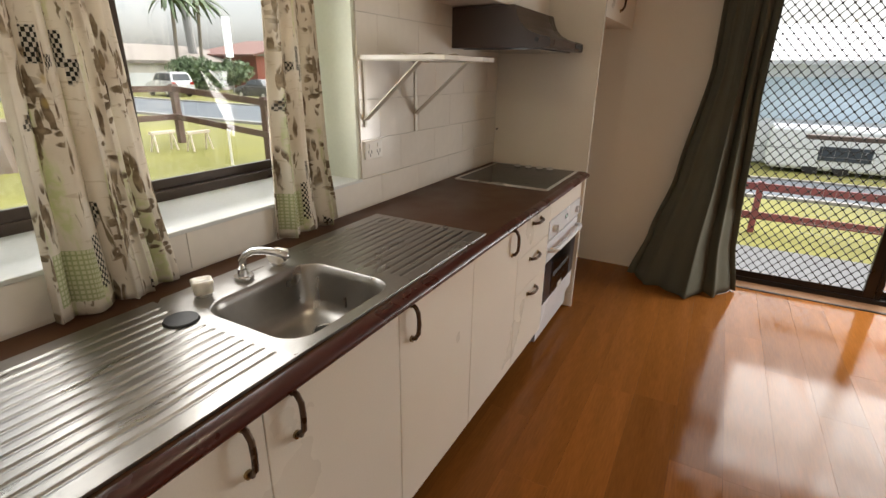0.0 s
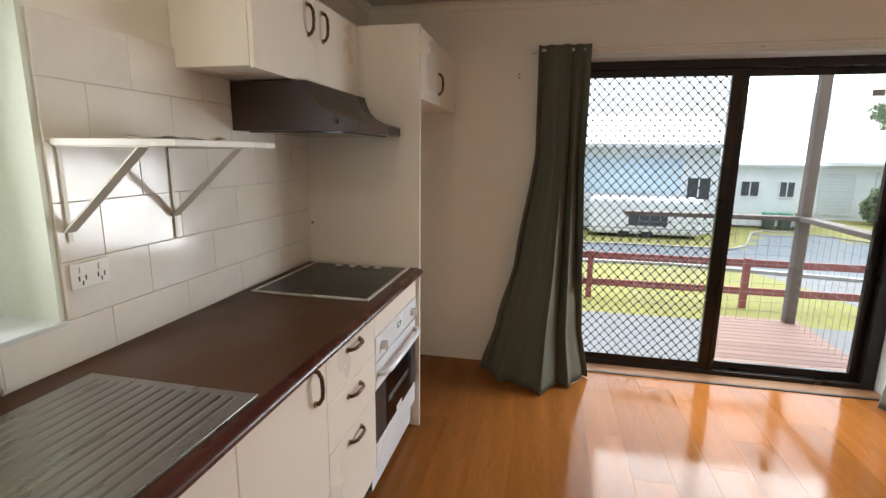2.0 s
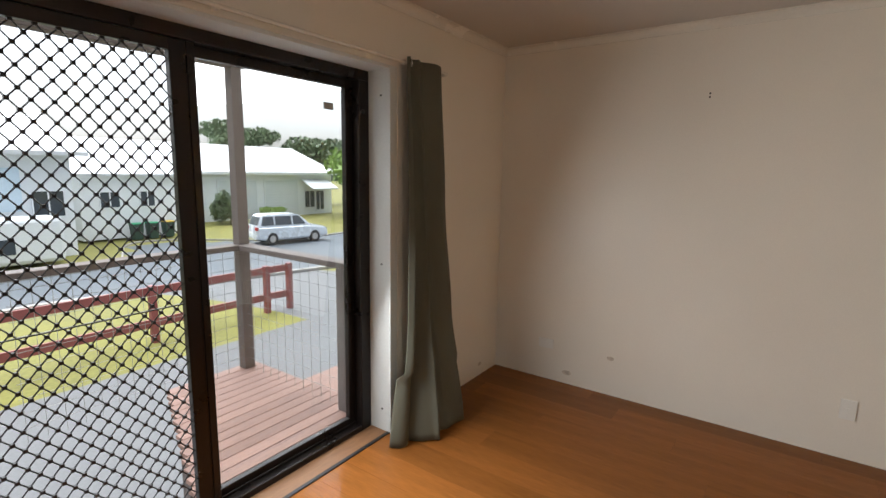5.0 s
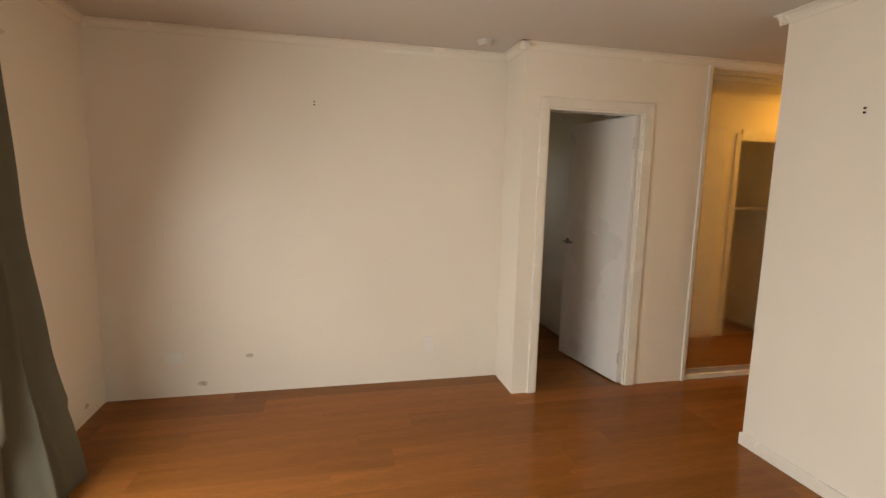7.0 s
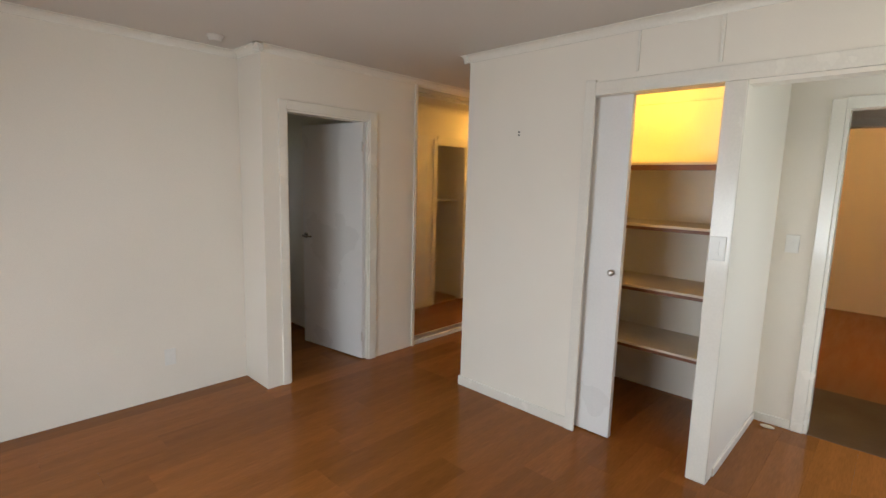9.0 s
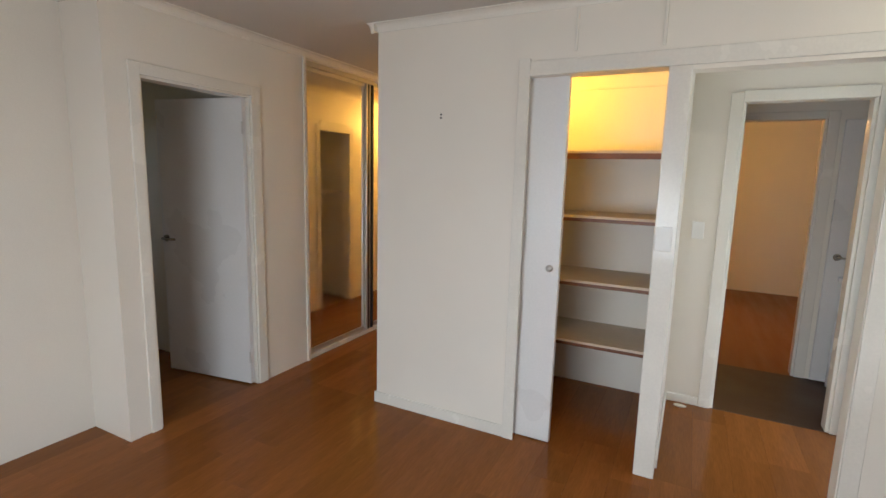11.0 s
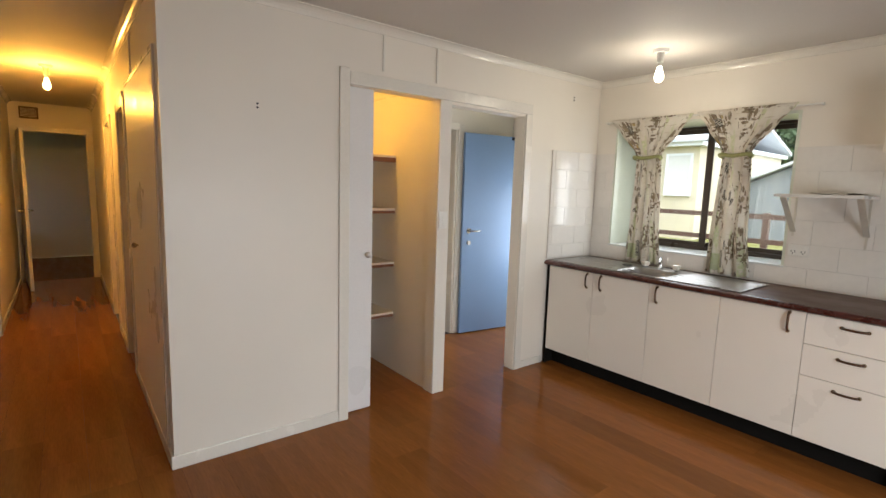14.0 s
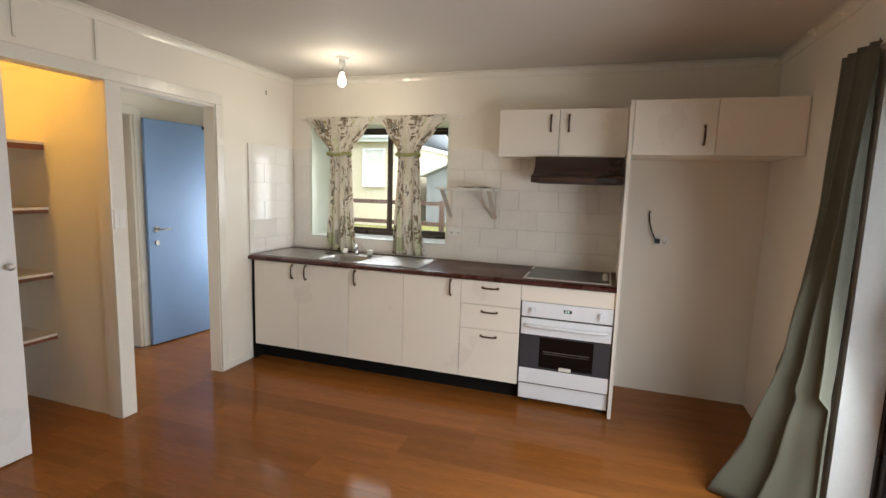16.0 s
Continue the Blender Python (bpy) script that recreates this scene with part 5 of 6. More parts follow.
ground()


def kerb(name, edge_of, shift):
    bm = bmesh.new()
    xs = [-44 + k for k in range(90)]
    for a, b in zip(xs, xs[1:]):
        ya, yb = edge_of(a) + shift, edge_of(b) + shift
        za, zb = ground_z(a, ya), ground_z(b, yb)
        v = [bm.verts.new(p) for p in ((a, ya, za - 0.1), (a, ya + 0.18, za - 0.1), (a, ya + 0.18, za + 0.09), (a, ya, za + 0.09), (b, yb, zb - 0.1), (b, yb + 0.18, zb - 0.1), (b, yb + 0.18, zb + 0.09), (b, yb, zb + 0.09))]
        for q in ((3, 2, 6, 7), (0, 3, 7, 4), (1, 5, 6, 2)):
            bm.faces.new([v[k] for k in q])
    bmesh.ops.recalc_face_normals(bm, faces=bm.faces)
    structure(name, bm, surface("kerb_concrete", (0.30, 0.29, 0.27), 0.85), "pale concrete kerb along road")


kerb("kerb_near", road_near, -0.09)
kerb("kerb_far", road_far, -0.09)


# deck
DZ = -0.03
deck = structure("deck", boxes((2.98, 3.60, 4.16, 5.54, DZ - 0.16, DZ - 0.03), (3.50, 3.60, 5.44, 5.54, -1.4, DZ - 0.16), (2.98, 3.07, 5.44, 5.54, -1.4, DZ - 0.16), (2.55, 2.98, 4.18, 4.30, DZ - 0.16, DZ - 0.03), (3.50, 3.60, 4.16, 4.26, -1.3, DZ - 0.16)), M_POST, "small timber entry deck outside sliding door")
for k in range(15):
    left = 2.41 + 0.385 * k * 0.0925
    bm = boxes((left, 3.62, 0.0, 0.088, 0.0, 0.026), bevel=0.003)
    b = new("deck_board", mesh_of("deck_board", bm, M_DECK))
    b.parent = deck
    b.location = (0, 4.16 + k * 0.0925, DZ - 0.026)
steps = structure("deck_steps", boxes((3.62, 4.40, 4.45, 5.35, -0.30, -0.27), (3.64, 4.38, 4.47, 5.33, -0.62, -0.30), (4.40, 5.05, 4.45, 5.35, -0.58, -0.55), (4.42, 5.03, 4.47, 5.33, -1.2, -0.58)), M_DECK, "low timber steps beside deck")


def balustrade():
    r = thing("deck_railing", (3.5, 5.0, DZ), "weathered timber deck railing with wire mesh infill", "railing")
    part("tall_post", boxes((3.47, 3.555, 5.43, 5.515, DZ, 2.45), bevel=0.004), M_POST, r)
    part("post", boxes((3.455, 3.545, 4.27, 4.36, DZ, 0.93), bevel=0.004), M_POST, r)
    part("rail", boxes((1.98, 3.59, 5.42, 5.535, 0.93, 0.97), bevel=0.005), M_POST, r)
    part("rail", boxes((3.455, 3.57, 4.22, 5.42, 0.93, 0.97), bevel=0.005), M_POST, r)
    part("beam", boxes((-0.6, 3.58, 5.42, 5.52, 2.27, 2.45), bevel=0.004), M_POST, r)
    bm = bmesh.new()
    for k in range(11):
        y = 4.40 + k * 0.095
        rod(bm, (3.51, y, DZ), (3.51, y, 0.93), 0.0017, 4)
    for k in range(10):
        z = 0.06 + k * 0.09
        rod(bm, (3.51, 4.36, z), (3.51, 5.43, z), 0.0017, 4)
    for k in range(15):
        x = 2.12 + k * 0.095
        rod(bm, (x, 5.475, DZ), (x, 5.475, 0.93), 0.0017, 4)
    for k in range(10):
        z = 0.06 + k * 0.09
        rod(bm, (2.10, 5.475, z), (3.47, 5.475, z), 0.0017, 4)
    part("wire_mesh", bm, M_WIRE, r, "thin galvanised wire mesh")


balustrade()


def rail_fence(name, points, top, low, material, label, wid=0.10):
    """A post and two-rail fence along plan points; top and low: the rails' heights above ground."""
    f = thing(name, (*points[0], ground_z(*points[0])), label, "fence")
    for x, y in points:
        g = ground_z(x, y)
        part("post", boxes((x - wid / 2, x + wid / 2, y - wid / 2, y + wid / 2, g - 0.1, g + top + 0.10), bevel=0.006), material, f)
    for (xa, ya), (xb, yb) in zip(points, points[1:]):
        for h in (top, low):
            a, b = Vector((xa, ya, ground_z(xa, ya) + h)), Vector((xb, yb, ground_z(xb, yb) + h))
            d = b - a
            bm = boxes((-d.length / 2, d.length / 2, -0.022, 0.022, -0.065, 0.065), bevel=0.004)
            ux, uy = d.normalized(), Vector((0, 0, 1)).cross(d).normalized()
            uz = ux.cross(uy)
            m = Matrix.Translation((a + b) / 2 + uy * 0.06) @ Matrix(((ux.x, uy.x, uz.x, 0), (ux.y, uy.y, uz.y, 0), (ux.z, uy.z, uz.z, 0), (0, 0, 0, 1)))
            bmesh.ops.transform(bm, matrix=m, verts=bm.verts)
            part("rail", bm, material, f)


rail_fence("red_fence", [(-3.2, 9.6), (-0.6, 9.8), (2.1, 10.0), (4.8, 10.0), (6.85, 10.0), (7.33, 9.95)], 0.82, 0.30, M_REDRAIL, "dull red post and rail front fence")
rail_fence("yard_fence", [(-3.6, 7.0), (-6.8, 7.1), (-10.0, 7.3), (-10.1, 4.2), (-10.2, 1.1), (-10.3, -2.0), (-10.4, -6.0), (-10.5, -10.0)], 1.25, 0.62, M_BROWNRAIL, "brown post and rail yard fence", 0.14)

# yard things
for k, (x, y) in enumerate(((-9.2, 6.35), (-8.7, 6.85))):
    t = thing("sawhorse", (x, y, ground_z(x, y)), "small weathered timber trestle on lawn", "trestle", "yard trestles")
    g = ground_z(x, y)
    part("beam", boxes((x - 0.05, x + 0.05, y - 0.27, y + 0.27, g + 0.36, g + 0.42)), M_SHELF, t)
    for sx in (-1, 1):
        for sy in (-1, 1):
            part("leg", rod(bmesh.new(), (x + sx * 0.12, y + sy * 0.23, g), (x + sx * 0.02, y + sy * 0.20, g + 0.38), 0.02, 6), M_SHELF, t)
stump = bmesh.new()
rod(stump, (-9.6, 3.6, -0.35), (-9.6, 3.6, 0.55), 0.62, 18, 0.42)
for v in stump.verts:
    v.co += 0.10 * Vector((noise.noise(v.co * 3), noise.noise(v.co * 3 + Vector((5, 0, 0))), 0))
single("tree_stump", stump, surface("grey_bark", (0.16, 0.12, 0.09), 0.9, vary=0.3, size=4, grain=30, bump=0.8, stretch=(1, 1, 0.2)), "old grey tree stump on lawn", "tree stump")
for x, y in ((-7.0, 6.3), (-6.7, 6.1)):
    single("garden_stake", rod(bmesh.new(), (x, y, -0.35), (x, y, 0.35), 0.012, 6), M_PLASTIC, "thin pale garden stake in lawn", "stake", "garden stakes")


def clump(center, radii, count, leaf_size, seed):
    """A crown of many small leaf cards scattered unevenly through lobes."""
    rng = random.Random(seed)
    lobes = [(Vector(center) + Vector((rng.uniform(-0.55, 0.55) * radii[0], rng.uniform(-0.55, 0.55) * radii[1], rng.uniform(-0.4, 0.5) * radii[2])), rng.uniform(0.35, 0.6)) for _ in range(9)]
    verts, faces = [], []
    for _ in range(count):
        c, s = lobes[rng.randrange(len(lobes))]
        d = Vector((rng.gauss(0, 1), rng.gauss(0, 1), rng.gauss(0, 1))).normalized() * (rng.random() ** 0.4)
        p = c + Vector((d.x * radii[0] * s, d.y * radii[1] * s, d.z * radii[2] * s))
        q = Euler((rng.uniform(0, 6.28), rng.uniform(0, 6.28), rng.uniform(0, 6.28))).to_matrix()
        z = leaf_size * rng.uniform(0.6, 1.4)
        i = len(verts)
        for a, b in ((-0.5, 0), (0, -0.3), (0.5, 0), (0, 0.3)):
            verts.append(tuple(p + q @ Vector((a * z, b * z, 0.1 * z * abs(a)))))
        faces.append((i, i + 1, i + 2, i + 3))
    return verts, faces


def foliage(name, parent, center, radii, count, leaf_size, material, seed):
    me = bpy.data.meshes.new(name)
    v, f = clump(center, radii, count, leaf_size, seed)
    me.from_pydata(v, [], f)
    me.materials.append(material)
    ob = new(name, me)
    ob.parent = parent
    ob.matrix_parent_inverse = Matrix.Translation(-parent.location)
    return ob


M_LEAF = surface("dark_green_leaves", (0.095, 0.140, 0.065), 0.6, vary=0.4, size=0.6, grain=6, bump=0)
M_LIGHTLEAF = surface("light_green_leaves", (0.20, 0.31, 0.060), 0.6, vary=0.35, size=0.6, grain=6, bump=0)
M_BARK = surface("brown_bark", (0.11, 0.085, 0.065), 0.9, vary=0.3, size=5, grain=40, bump=0.6)


def tree(name, x, y, height, radii, material, label, seed, count=4000, leaf_size=0.35, trunk=0.16):
    g = ground_z(x, y)
    t = thing(name, (x, y, g), label, "tree")
    rng = random.Random(seed)
    bm = tube(bmesh.new(), [(x, y, g - 0.1), (x + 0.1, y, g + height * 0.25), (x + 0.05, y + 0.1, g + height * 0.55)], trunk, 8)
    for _ in range(6):
        a = rng.uniform(0, 6.28)
        rod(bm, (x + 0.05, y + 0.05, g + height * rng.uniform(0.35, 0.55)), (x + math.cos(a) * radii[0] * 0.7, y + math.sin(a) * radii[1] * 0.7, g + height * rng.uniform(0.65, 0.85)), trunk * 0.5, 6, trunk * 0.15)
    part("trunk", bm, M_BARK, t)
    foliage("crown", t, (x, y, g + height - radii[2]), radii, count, leaf_size, material, seed)


def shrub(x, y, radii, material, label, seed, count=2500, leaf_size=0.22):
    g = ground_z(x, y)
    t = thing("shrub", (x, y, g), label, "shrub")
    part("stem", rod(bmesh.new(), (x, y, g - 0.1), (x, y, g + radii[2]), 0.06, 6, 0.02), M_BARK, t)
    foliage("leaves", t, (x, y, g + radii[2] * 0.85), radii, count, leaf_size, material, seed)


def palm(x, y, height, lean, label, seed):
    g = ground_z(x, y)
    t = thing("palm_tree", (x, y, g), label, "palm tree", "far palms")
    top = Vector((x + lean, y, g + height))
    part("trunk", tube(bmesh.new(), [(x, y, g - 0.1), (x + lean * 0.3, y, g + height * 0.5), tuple(top)], 0.16, 8), surface("palm_trunk", (0.26, 0.22, 0.18), 0.9), t)
    rng = random.Random(seed)
    bm = bmesh.new()
    for k in range(26):
        a = 6.2832 * k / 26 + rng.uniform(-0.2, 0.2)
        ln, rise = rng.uniform(1.7, 2.5), rng.uniform(0.2, 1.1)
        prev = None
        for s in range(8):
            u = s / 7
            p = top + Vector((math.cos(a) * ln * u + 0.7 * u * u, math.sin(a) * ln * u, rise * u * 1.6 - 2.2 * u * u))
            side = Vector((-math.sin(a), math.cos(a), 0)) * (0.17 * math.sin(3.0 * min(u + 0.08, 1.0)) + 0.02)
            cur = (bm.verts.new(p - side - Vector((0, 0, 0.18 * abs(side.length)))), bm.verts.new(p), bm.verts.new(p + side - Vector((0, 0, 0.18 * abs(side.length)))))
            if prev:
                bm.faces.new((prev[0], prev[1], cur[1], cur[0]))
                bm.faces.new((prev[1], prev[2], cur[2], cur[1]))
            prev = cur
    part("fronds", bm, M_LEAF, t)


palm(-41, 28.3, 7.6, 0.5, "tall thin palm with windblown fronds", 1)
palm(-41.5, 31.0, 7.7, 0.6, "tall thin palm with windblown fronds", 2)
shrub(-38, 29.3, (3.2, 3.6, 1.7), M_LEAF, "broad dark green shrub across road", 3, 5000, 0.35)
tree("gum_tree", 33, 52, 9.5, (4.5, 3.5, 1.8), M_LEAF, "spreading dark gum tree behind shed", 4, 4000, 0.5, 0.3)
tree("roadside_tree", 36.0, 34.5, 8.2, (5.0, 4.0, 3.6), M_LIGHTLEAF, "bright green leafy tree beyond road", 5, 6000, 0.45, 0.25)
tree("hill_tree", 44, 50, 9.0, (6.0, 4.0, 3.0), M_LEAF, "dark green tree behind warehouses", 6, 5000, 0.6, 0.3)
shrub(35.0, 30.5, (2.2, 2.0, 0.9), M_LIGHTLEAF, "light green roadside shrub", 7)
shrub(23.5, 38.5, (1.6, 1.2, 1.6), M_LEAF, "bushy green shrub by warehouse wall", 8)
shrub(28.5, 39.5, (1.8, 1.0, 0.7), M_LIGHTLEAF, "low yellow-green shrub by warehouse", 9)
tree("street_tree", -27, -7, 6.5, (2.6, 2.6, 2.0), M_LEAF, "leafy tree behind neighbouring roofs", 10, 3000, 0.35)


def windows_on(parent, spots, y, material, frame_mat):
    for x0, x1, z0, z1 in spots:
        w = part("window", boxes((x0, x1, y - 0.05, y - 0.01, z0, z1)), material, parent)
        part("frame", boxes((x0 - 0.06, x0, y - 0.08, y - 0.01, z0, z1), (x1, x1 + 0.06, y - 0.08, y - 0.01, z0, z1), (x0, x1, y - 0.08, y - 0.01, z1, z1 + 0.06), (x0, x1, y - 0.08, y - 0.01, z0 - 0.06, z0), ((x0 + x1) / 2 - 0.03, (x0 + x1) / 2 + 0.03, y - 0.08, y - 0.01, z0, z1)), frame_mat, w)


M_CLAD = surface("pale_cladding", (0.72, 0.745, 0.76), 0.7, vary=0.06, size=0.4, grain=12, bump=0.2)
M_BLUECLAD = surface("pale_blue_cladding", (0.55, 0.66, 0.74), 0.7, vary=0.06, size=0.4, grain=12, bump=0.2)
M_ROOF = surface("light_metal_roofing", (0.62, 0.64, 0.66), 0.55, 0.1, 0.08, 0.5, 8, 0.2)
M_FARGLASS = surface("far_window_glass", (0.05, 0.06, 0.07), 0.1, bump=0)
M_ROLLER = surface("grey_roller_door", (0.58, 0.62, 0.64), 0.6)

# long warehouse across the road
wh = thing("warehouse", (25, 46, -2.5), "long white warehouse with roller doors and low metal roof", "warehouse")
part("wall", boxes((12.0, 36.5, 41.0, 54.0, -3.2, 1.15)), M_CLAD, wh)
part("roof", prism(bmesh.new(), [(40.6, 1.05), (48.0, 3.6), (54.4, 1.05), (54.4, 1.25), (48.0, 3.8), (40.6, 1.25)], "x", 11.5, 37.0), M_ROOF, wh)
part("gutter", boxes((11.5, 37.0, 40.45, 40.6, 1.0, 1.2)), M_CLAD, wh)
for x in (19.0, 24.0, 28.5):
    d = part("roller_door", boxes((x, x + 3.6, 40.93, 40.99, -2.6, 0.45)), M_ROLLER, wh)
    part("door_frame", boxes((x - 0.1, x, 40.9, 40.99, -2.6, 0.55), (x + 3.6, x + 3.7, 40.9, 40.99, -2.6, 0.55), (x - 0.1, x + 3.7, 40.9, 40.99, 0.45, 0.55)), M_CLAD, d)
    for k in range(12):
        part("slat", boxes((x, x + 3.6, 40.915, 40.935, -2.5 + k * 0.25, -2.47 + k * 0.25)), M_CLAD, d)
part("awning", prism(bmesh.new(), [(39.2, -0.4), (41.0, 0.5), (41.0, 0.6), (39.2, -0.3)], "x", 32.6, 35.8), M_ROOF, wh)
windows_on(wh, [(33.0, 34.2, -2.2, -0.6), (34.4, 35.4, -2.5, -0.6)], 41.0, M_FARGLASS, M_CLAD)
part("skylight_strip", prism(bmesh.new(), [(43.0, 2.10), (46.5, 3.31), (46.5, 3.34), (43.0, 2.13)], "x", 27.2, 27.8), M_ROLLER, wh)

hs = thing("house", (5, 32, -2.0), "two-tone pale blue and white house behind fence", "house")
part("wall", boxes((-8.0, 10.6, 31.0, 40.0, -3.0, 2.1)), M_CLAD, hs)
part("upper_cladding", boxes((-8.0, 8.6, 30.9, 30.99, -0.6, 1.4)), M_BLUECLAD, hs)
part("roof", prism(bmesh.new(), [(30.3, 2.0), (35.5, 4.0), (40.6, 2.0), (40.6, 2.2), (35.5, 4.2), (30.3, 2.2)], "x", -8.6, 11.2), M_ROOF, hs)
windows_on(hs, [(9.0, 10.2, -0.9, 0.3), (0.0, 1.6, -0.2, 1.0), (4.2, 5.8, -0.2, 1.0)], 31.0, M_FARGLASS, M_CLAD)
part("lower_wall", boxes((-8.0, 8.6, 30.8, 30.99, -2.8, -0.8)), M_CLAD, hs)
sh2 = thing("small_warehouse", (15, 36, -2.0), "low white shed between house and warehouse", "shed")
part("wall", boxes((12.2, 17.5, 35.0, 40.5, -2.8, 1.0)), M_CLAD, sh2)
part("roof", prism(bmesh.new(), [(34.7, 0.95), (40.6, 1.7), (40.6, 1.85), (34.7, 1.1)], "x", 11.9, 17.8), M_ROOF, sh2)
windows_on(sh2, [(13.2, 14.2, -0.9, 0.0), (15.4, 16.2, -0.9, 0.0)], 35.0, M_FARGLASS, M_CLAD)


def wheelie_bin(x, y, color, name):
    g = ground_z(x, y)
    b = thing("wheelie_bin", (x, y, g), name, "bin", "kerbside bins")
    bm = bmesh.new()
    box(bm, x - 0.29, x + 0.29, y - 0.33, y + 0.33, g + 0.05, g + 1.0, bevel=0.02)
    for v in bm.verts:
        if v.co.z < g + 0.3:
            v.co.x, v.co.y = x + (v.co.x - x) * 0.82, y + (v.co.y - y) * 0.82
    part("body", bm, surface("dark_green_plastic", (0.03, 0.06, 0.045), 0.5), b)
    part("lid", boxes((x - 0.31, x + 0.31, y - 0.36, y + 0.36, g + 1.0, g + 1.06), bevel=0.015), color, b)
    for s in (-1, 1):
        part("wheel", rod(bmesh.new(), (x + s * 0.25, y + 0.3, g + 0.1), (x + s * 0.30, y + 0.3, g + 0.1), 0.1, 12), M_BLACK, b)


M_GREENLID = surface("green_lid_plastic", (0.03, 0.30, 0.15), 0.5)
M_YELLOWLID = surface("yellow_lid_plastic", (0.55, 0.38, 0.04), 0.5)
wheelie_bin(14.7, 34.2, M_GREENLID, "dark wheelie bin with green lid on verge")
wheelie_bin(15.6, 34.2, M_GREENLID, "dark wheelie bin with green lid on verge")
wheelie_bin(16.6, 34.3, M_YELLOWLID, "dark wheelie bin with yellow lid on verge")
skip = thing("skip_bin", (35.6, 36.5, -2.2), "dark green steel skip bin beside warehouse", "skip bin")
part("body", boxes((34.6, 37.0, 36.0, 37.4, -2.35, -1.05), bevel=0.05), surface("green_skip_paint", (0.05, 0.11, 0.07), 0.6), skip)
part("lid", boxes((34.55, 37.05, 35.95, 37.45, -1.05, -0.98)), M_LEAF, skip)


def car(name, x, y, turn, color, label, kind="wagon"):
    """A parked car, nose along +x before the turn."""
    g = ground_z(x, y)
    c = thing(name, (x, y, g), label, "car")
    paint = surface(name + "_paint", color, 0.25, 0.2, 0.05, bump=0, coat=0.5)
    m = Matrix.Translation((x, y, g)) @ Matrix.Rotation(radians(turn), 4, "Z") @ Matrix.Diagonal((0.94, 1.0, 1.08 if kind == "wagon" else 1.0, 1.0))

    def put(pname, bm, material, parent=c, smooth=False):
        bmesh.ops.transform(bm, matrix=m, verts=bm.verts)
        return part(pname, bm, material, parent, smooth=smooth)
    wagon = kind == "wagon"
    hull = [(-2.35, 0.35), (-2.38, 0.75), (-2.30, 1.02), (1.15, 1.02), (2.10, 0.88), (2.36, 0.70), (2.38, 0.38), (1.85, 0.28), (-1.9, 0.28)]
    bm = bmesh.new()
    prism(bm, hull, "y", -0.89, 0.89)
    bmesh.ops.bevel(bm, geom=[e for e in bm.edges if abs(e.verts[0].co.y - e.verts[1].co.y) < 0.01], offset=0.09, segments=3, affect="EDGES")
    body = put("body", bm, paint, smooth=True)
    cab = [(-2.30, 1.0), (-2.05, 1.56), (-1.8, 1.66), (0.15, 1.66), (0.45, 1.58), (1.20, 1.0)] if wagon else [(-1.45, 1.0), (-0.85, 1.40), (0.20, 1.42), (0.45, 1.36), (1.10, 1.0)]
    bm = bmesh.new()
    prism(bm, cab, "y", -0.80, 0.80)
    for v in bm.verts:
        if v.co.z > 1.2:
            v.co.y *= 0.84
    bmesh.ops.bevel(bm, geom=[e for e in bm.edges if abs(e.verts[0].co.y - e.verts[1].co.y) < 0.01], offset=0.05, segments=2, affect="EDGES")
    cabin = put("cabin", bm, paint, smooth=True)
    top = 1.56 if wagon else 1.35
    for s in (-1, 1):
        for a, b, ta, tb in (((-2.08, -1.28, -1.92, -1.28), (-1.18, -0.12, -1.18, -0.12), (-0.02, 0.85, -0.02, 0.38)) if wagon else ((-1.15, -0.4, -0.75, -0.4), (-0.32, 0.78, -0.32, 0.36))):
            bm = bmesh.new()
            v = [bm.verts.new(p) for p in ((a, s * 0.806, 1.08), (b, s * 0.806, 1.08), (tb, s * 0.71, top), (ta, s * 0.71, top))]
            w = [bm.verts.new((p.co.x, p.co.y - s * 0.06, p.co.z)) for p in v]
            bm.faces.new(v)
            bm.faces.new(w[::-1])
            for k in range(4):
                bm.faces.new((v[k], v[(k + 1) % 4], w[(k + 1) % 4], w[k]))
            bmesh.ops.recalc_face_normals(bm, faces=bm.faces)
            put("side_window", bm, M_FARGLASS, cabin)
        for wx in (-1.42, 1.42):
            wh_ = put("wheel", rod(bmesh.new(), (wx, s * 0.70, 0.34), (wx, s * 0.905, 0.34), 0.34, 22), M_BLACK)
            put("rim", rod(bmesh.new(), (wx, s * 0.86, 0.34), (wx, s * 0.912, 0.34), 0.20, 14, 0.19), M_SILVER, wh_)
        put("tail_light", boxes((-2.40, -2.24, s * 0.68 - 0.13, s * 0.68 + 0.13, 0.82, 1.0)), surface("red_lamp", (0.35, 0.02, 0.02), 0.2), body)
        put("headlight", boxes((2.18, 2.37, s * 0.66 - 0.14, s * 0.66 + 0.14, 0.66, 0.80)), M_CHROME, body)
    xr = (-2.235, -2.06, 1.10, 1.53) if wagon else (-1.30, -0.90, 1.09, 1.35)
    bm = bmesh.new()
    v = [bm.verts.new(p) for p in ((xr[0] - 0.045, -0.66, xr[2]), (xr[0] - 0.045, 0.66, xr[2]), (xr[1] - 0.045, 0.58, xr[3]), (xr[1] - 0.045, -0.58, xr[3]), (xr[0], -0.66, xr[2]), (xr[0], 0.66, xr[2]), (xr[1], 0.58, xr[3]), (xr[1], -0.58, xr[3]))]
    for q in ((0, 1, 2, 3), (4, 7, 6, 5), (0, 4, 5, 1), (1, 5, 6, 2), (2, 6, 7, 3), (3, 7, 4, 0)):
        bm.faces.new([v[k] for k in q])
    bmesh.ops.recalc_face_normals(bm, faces=bm.faces)
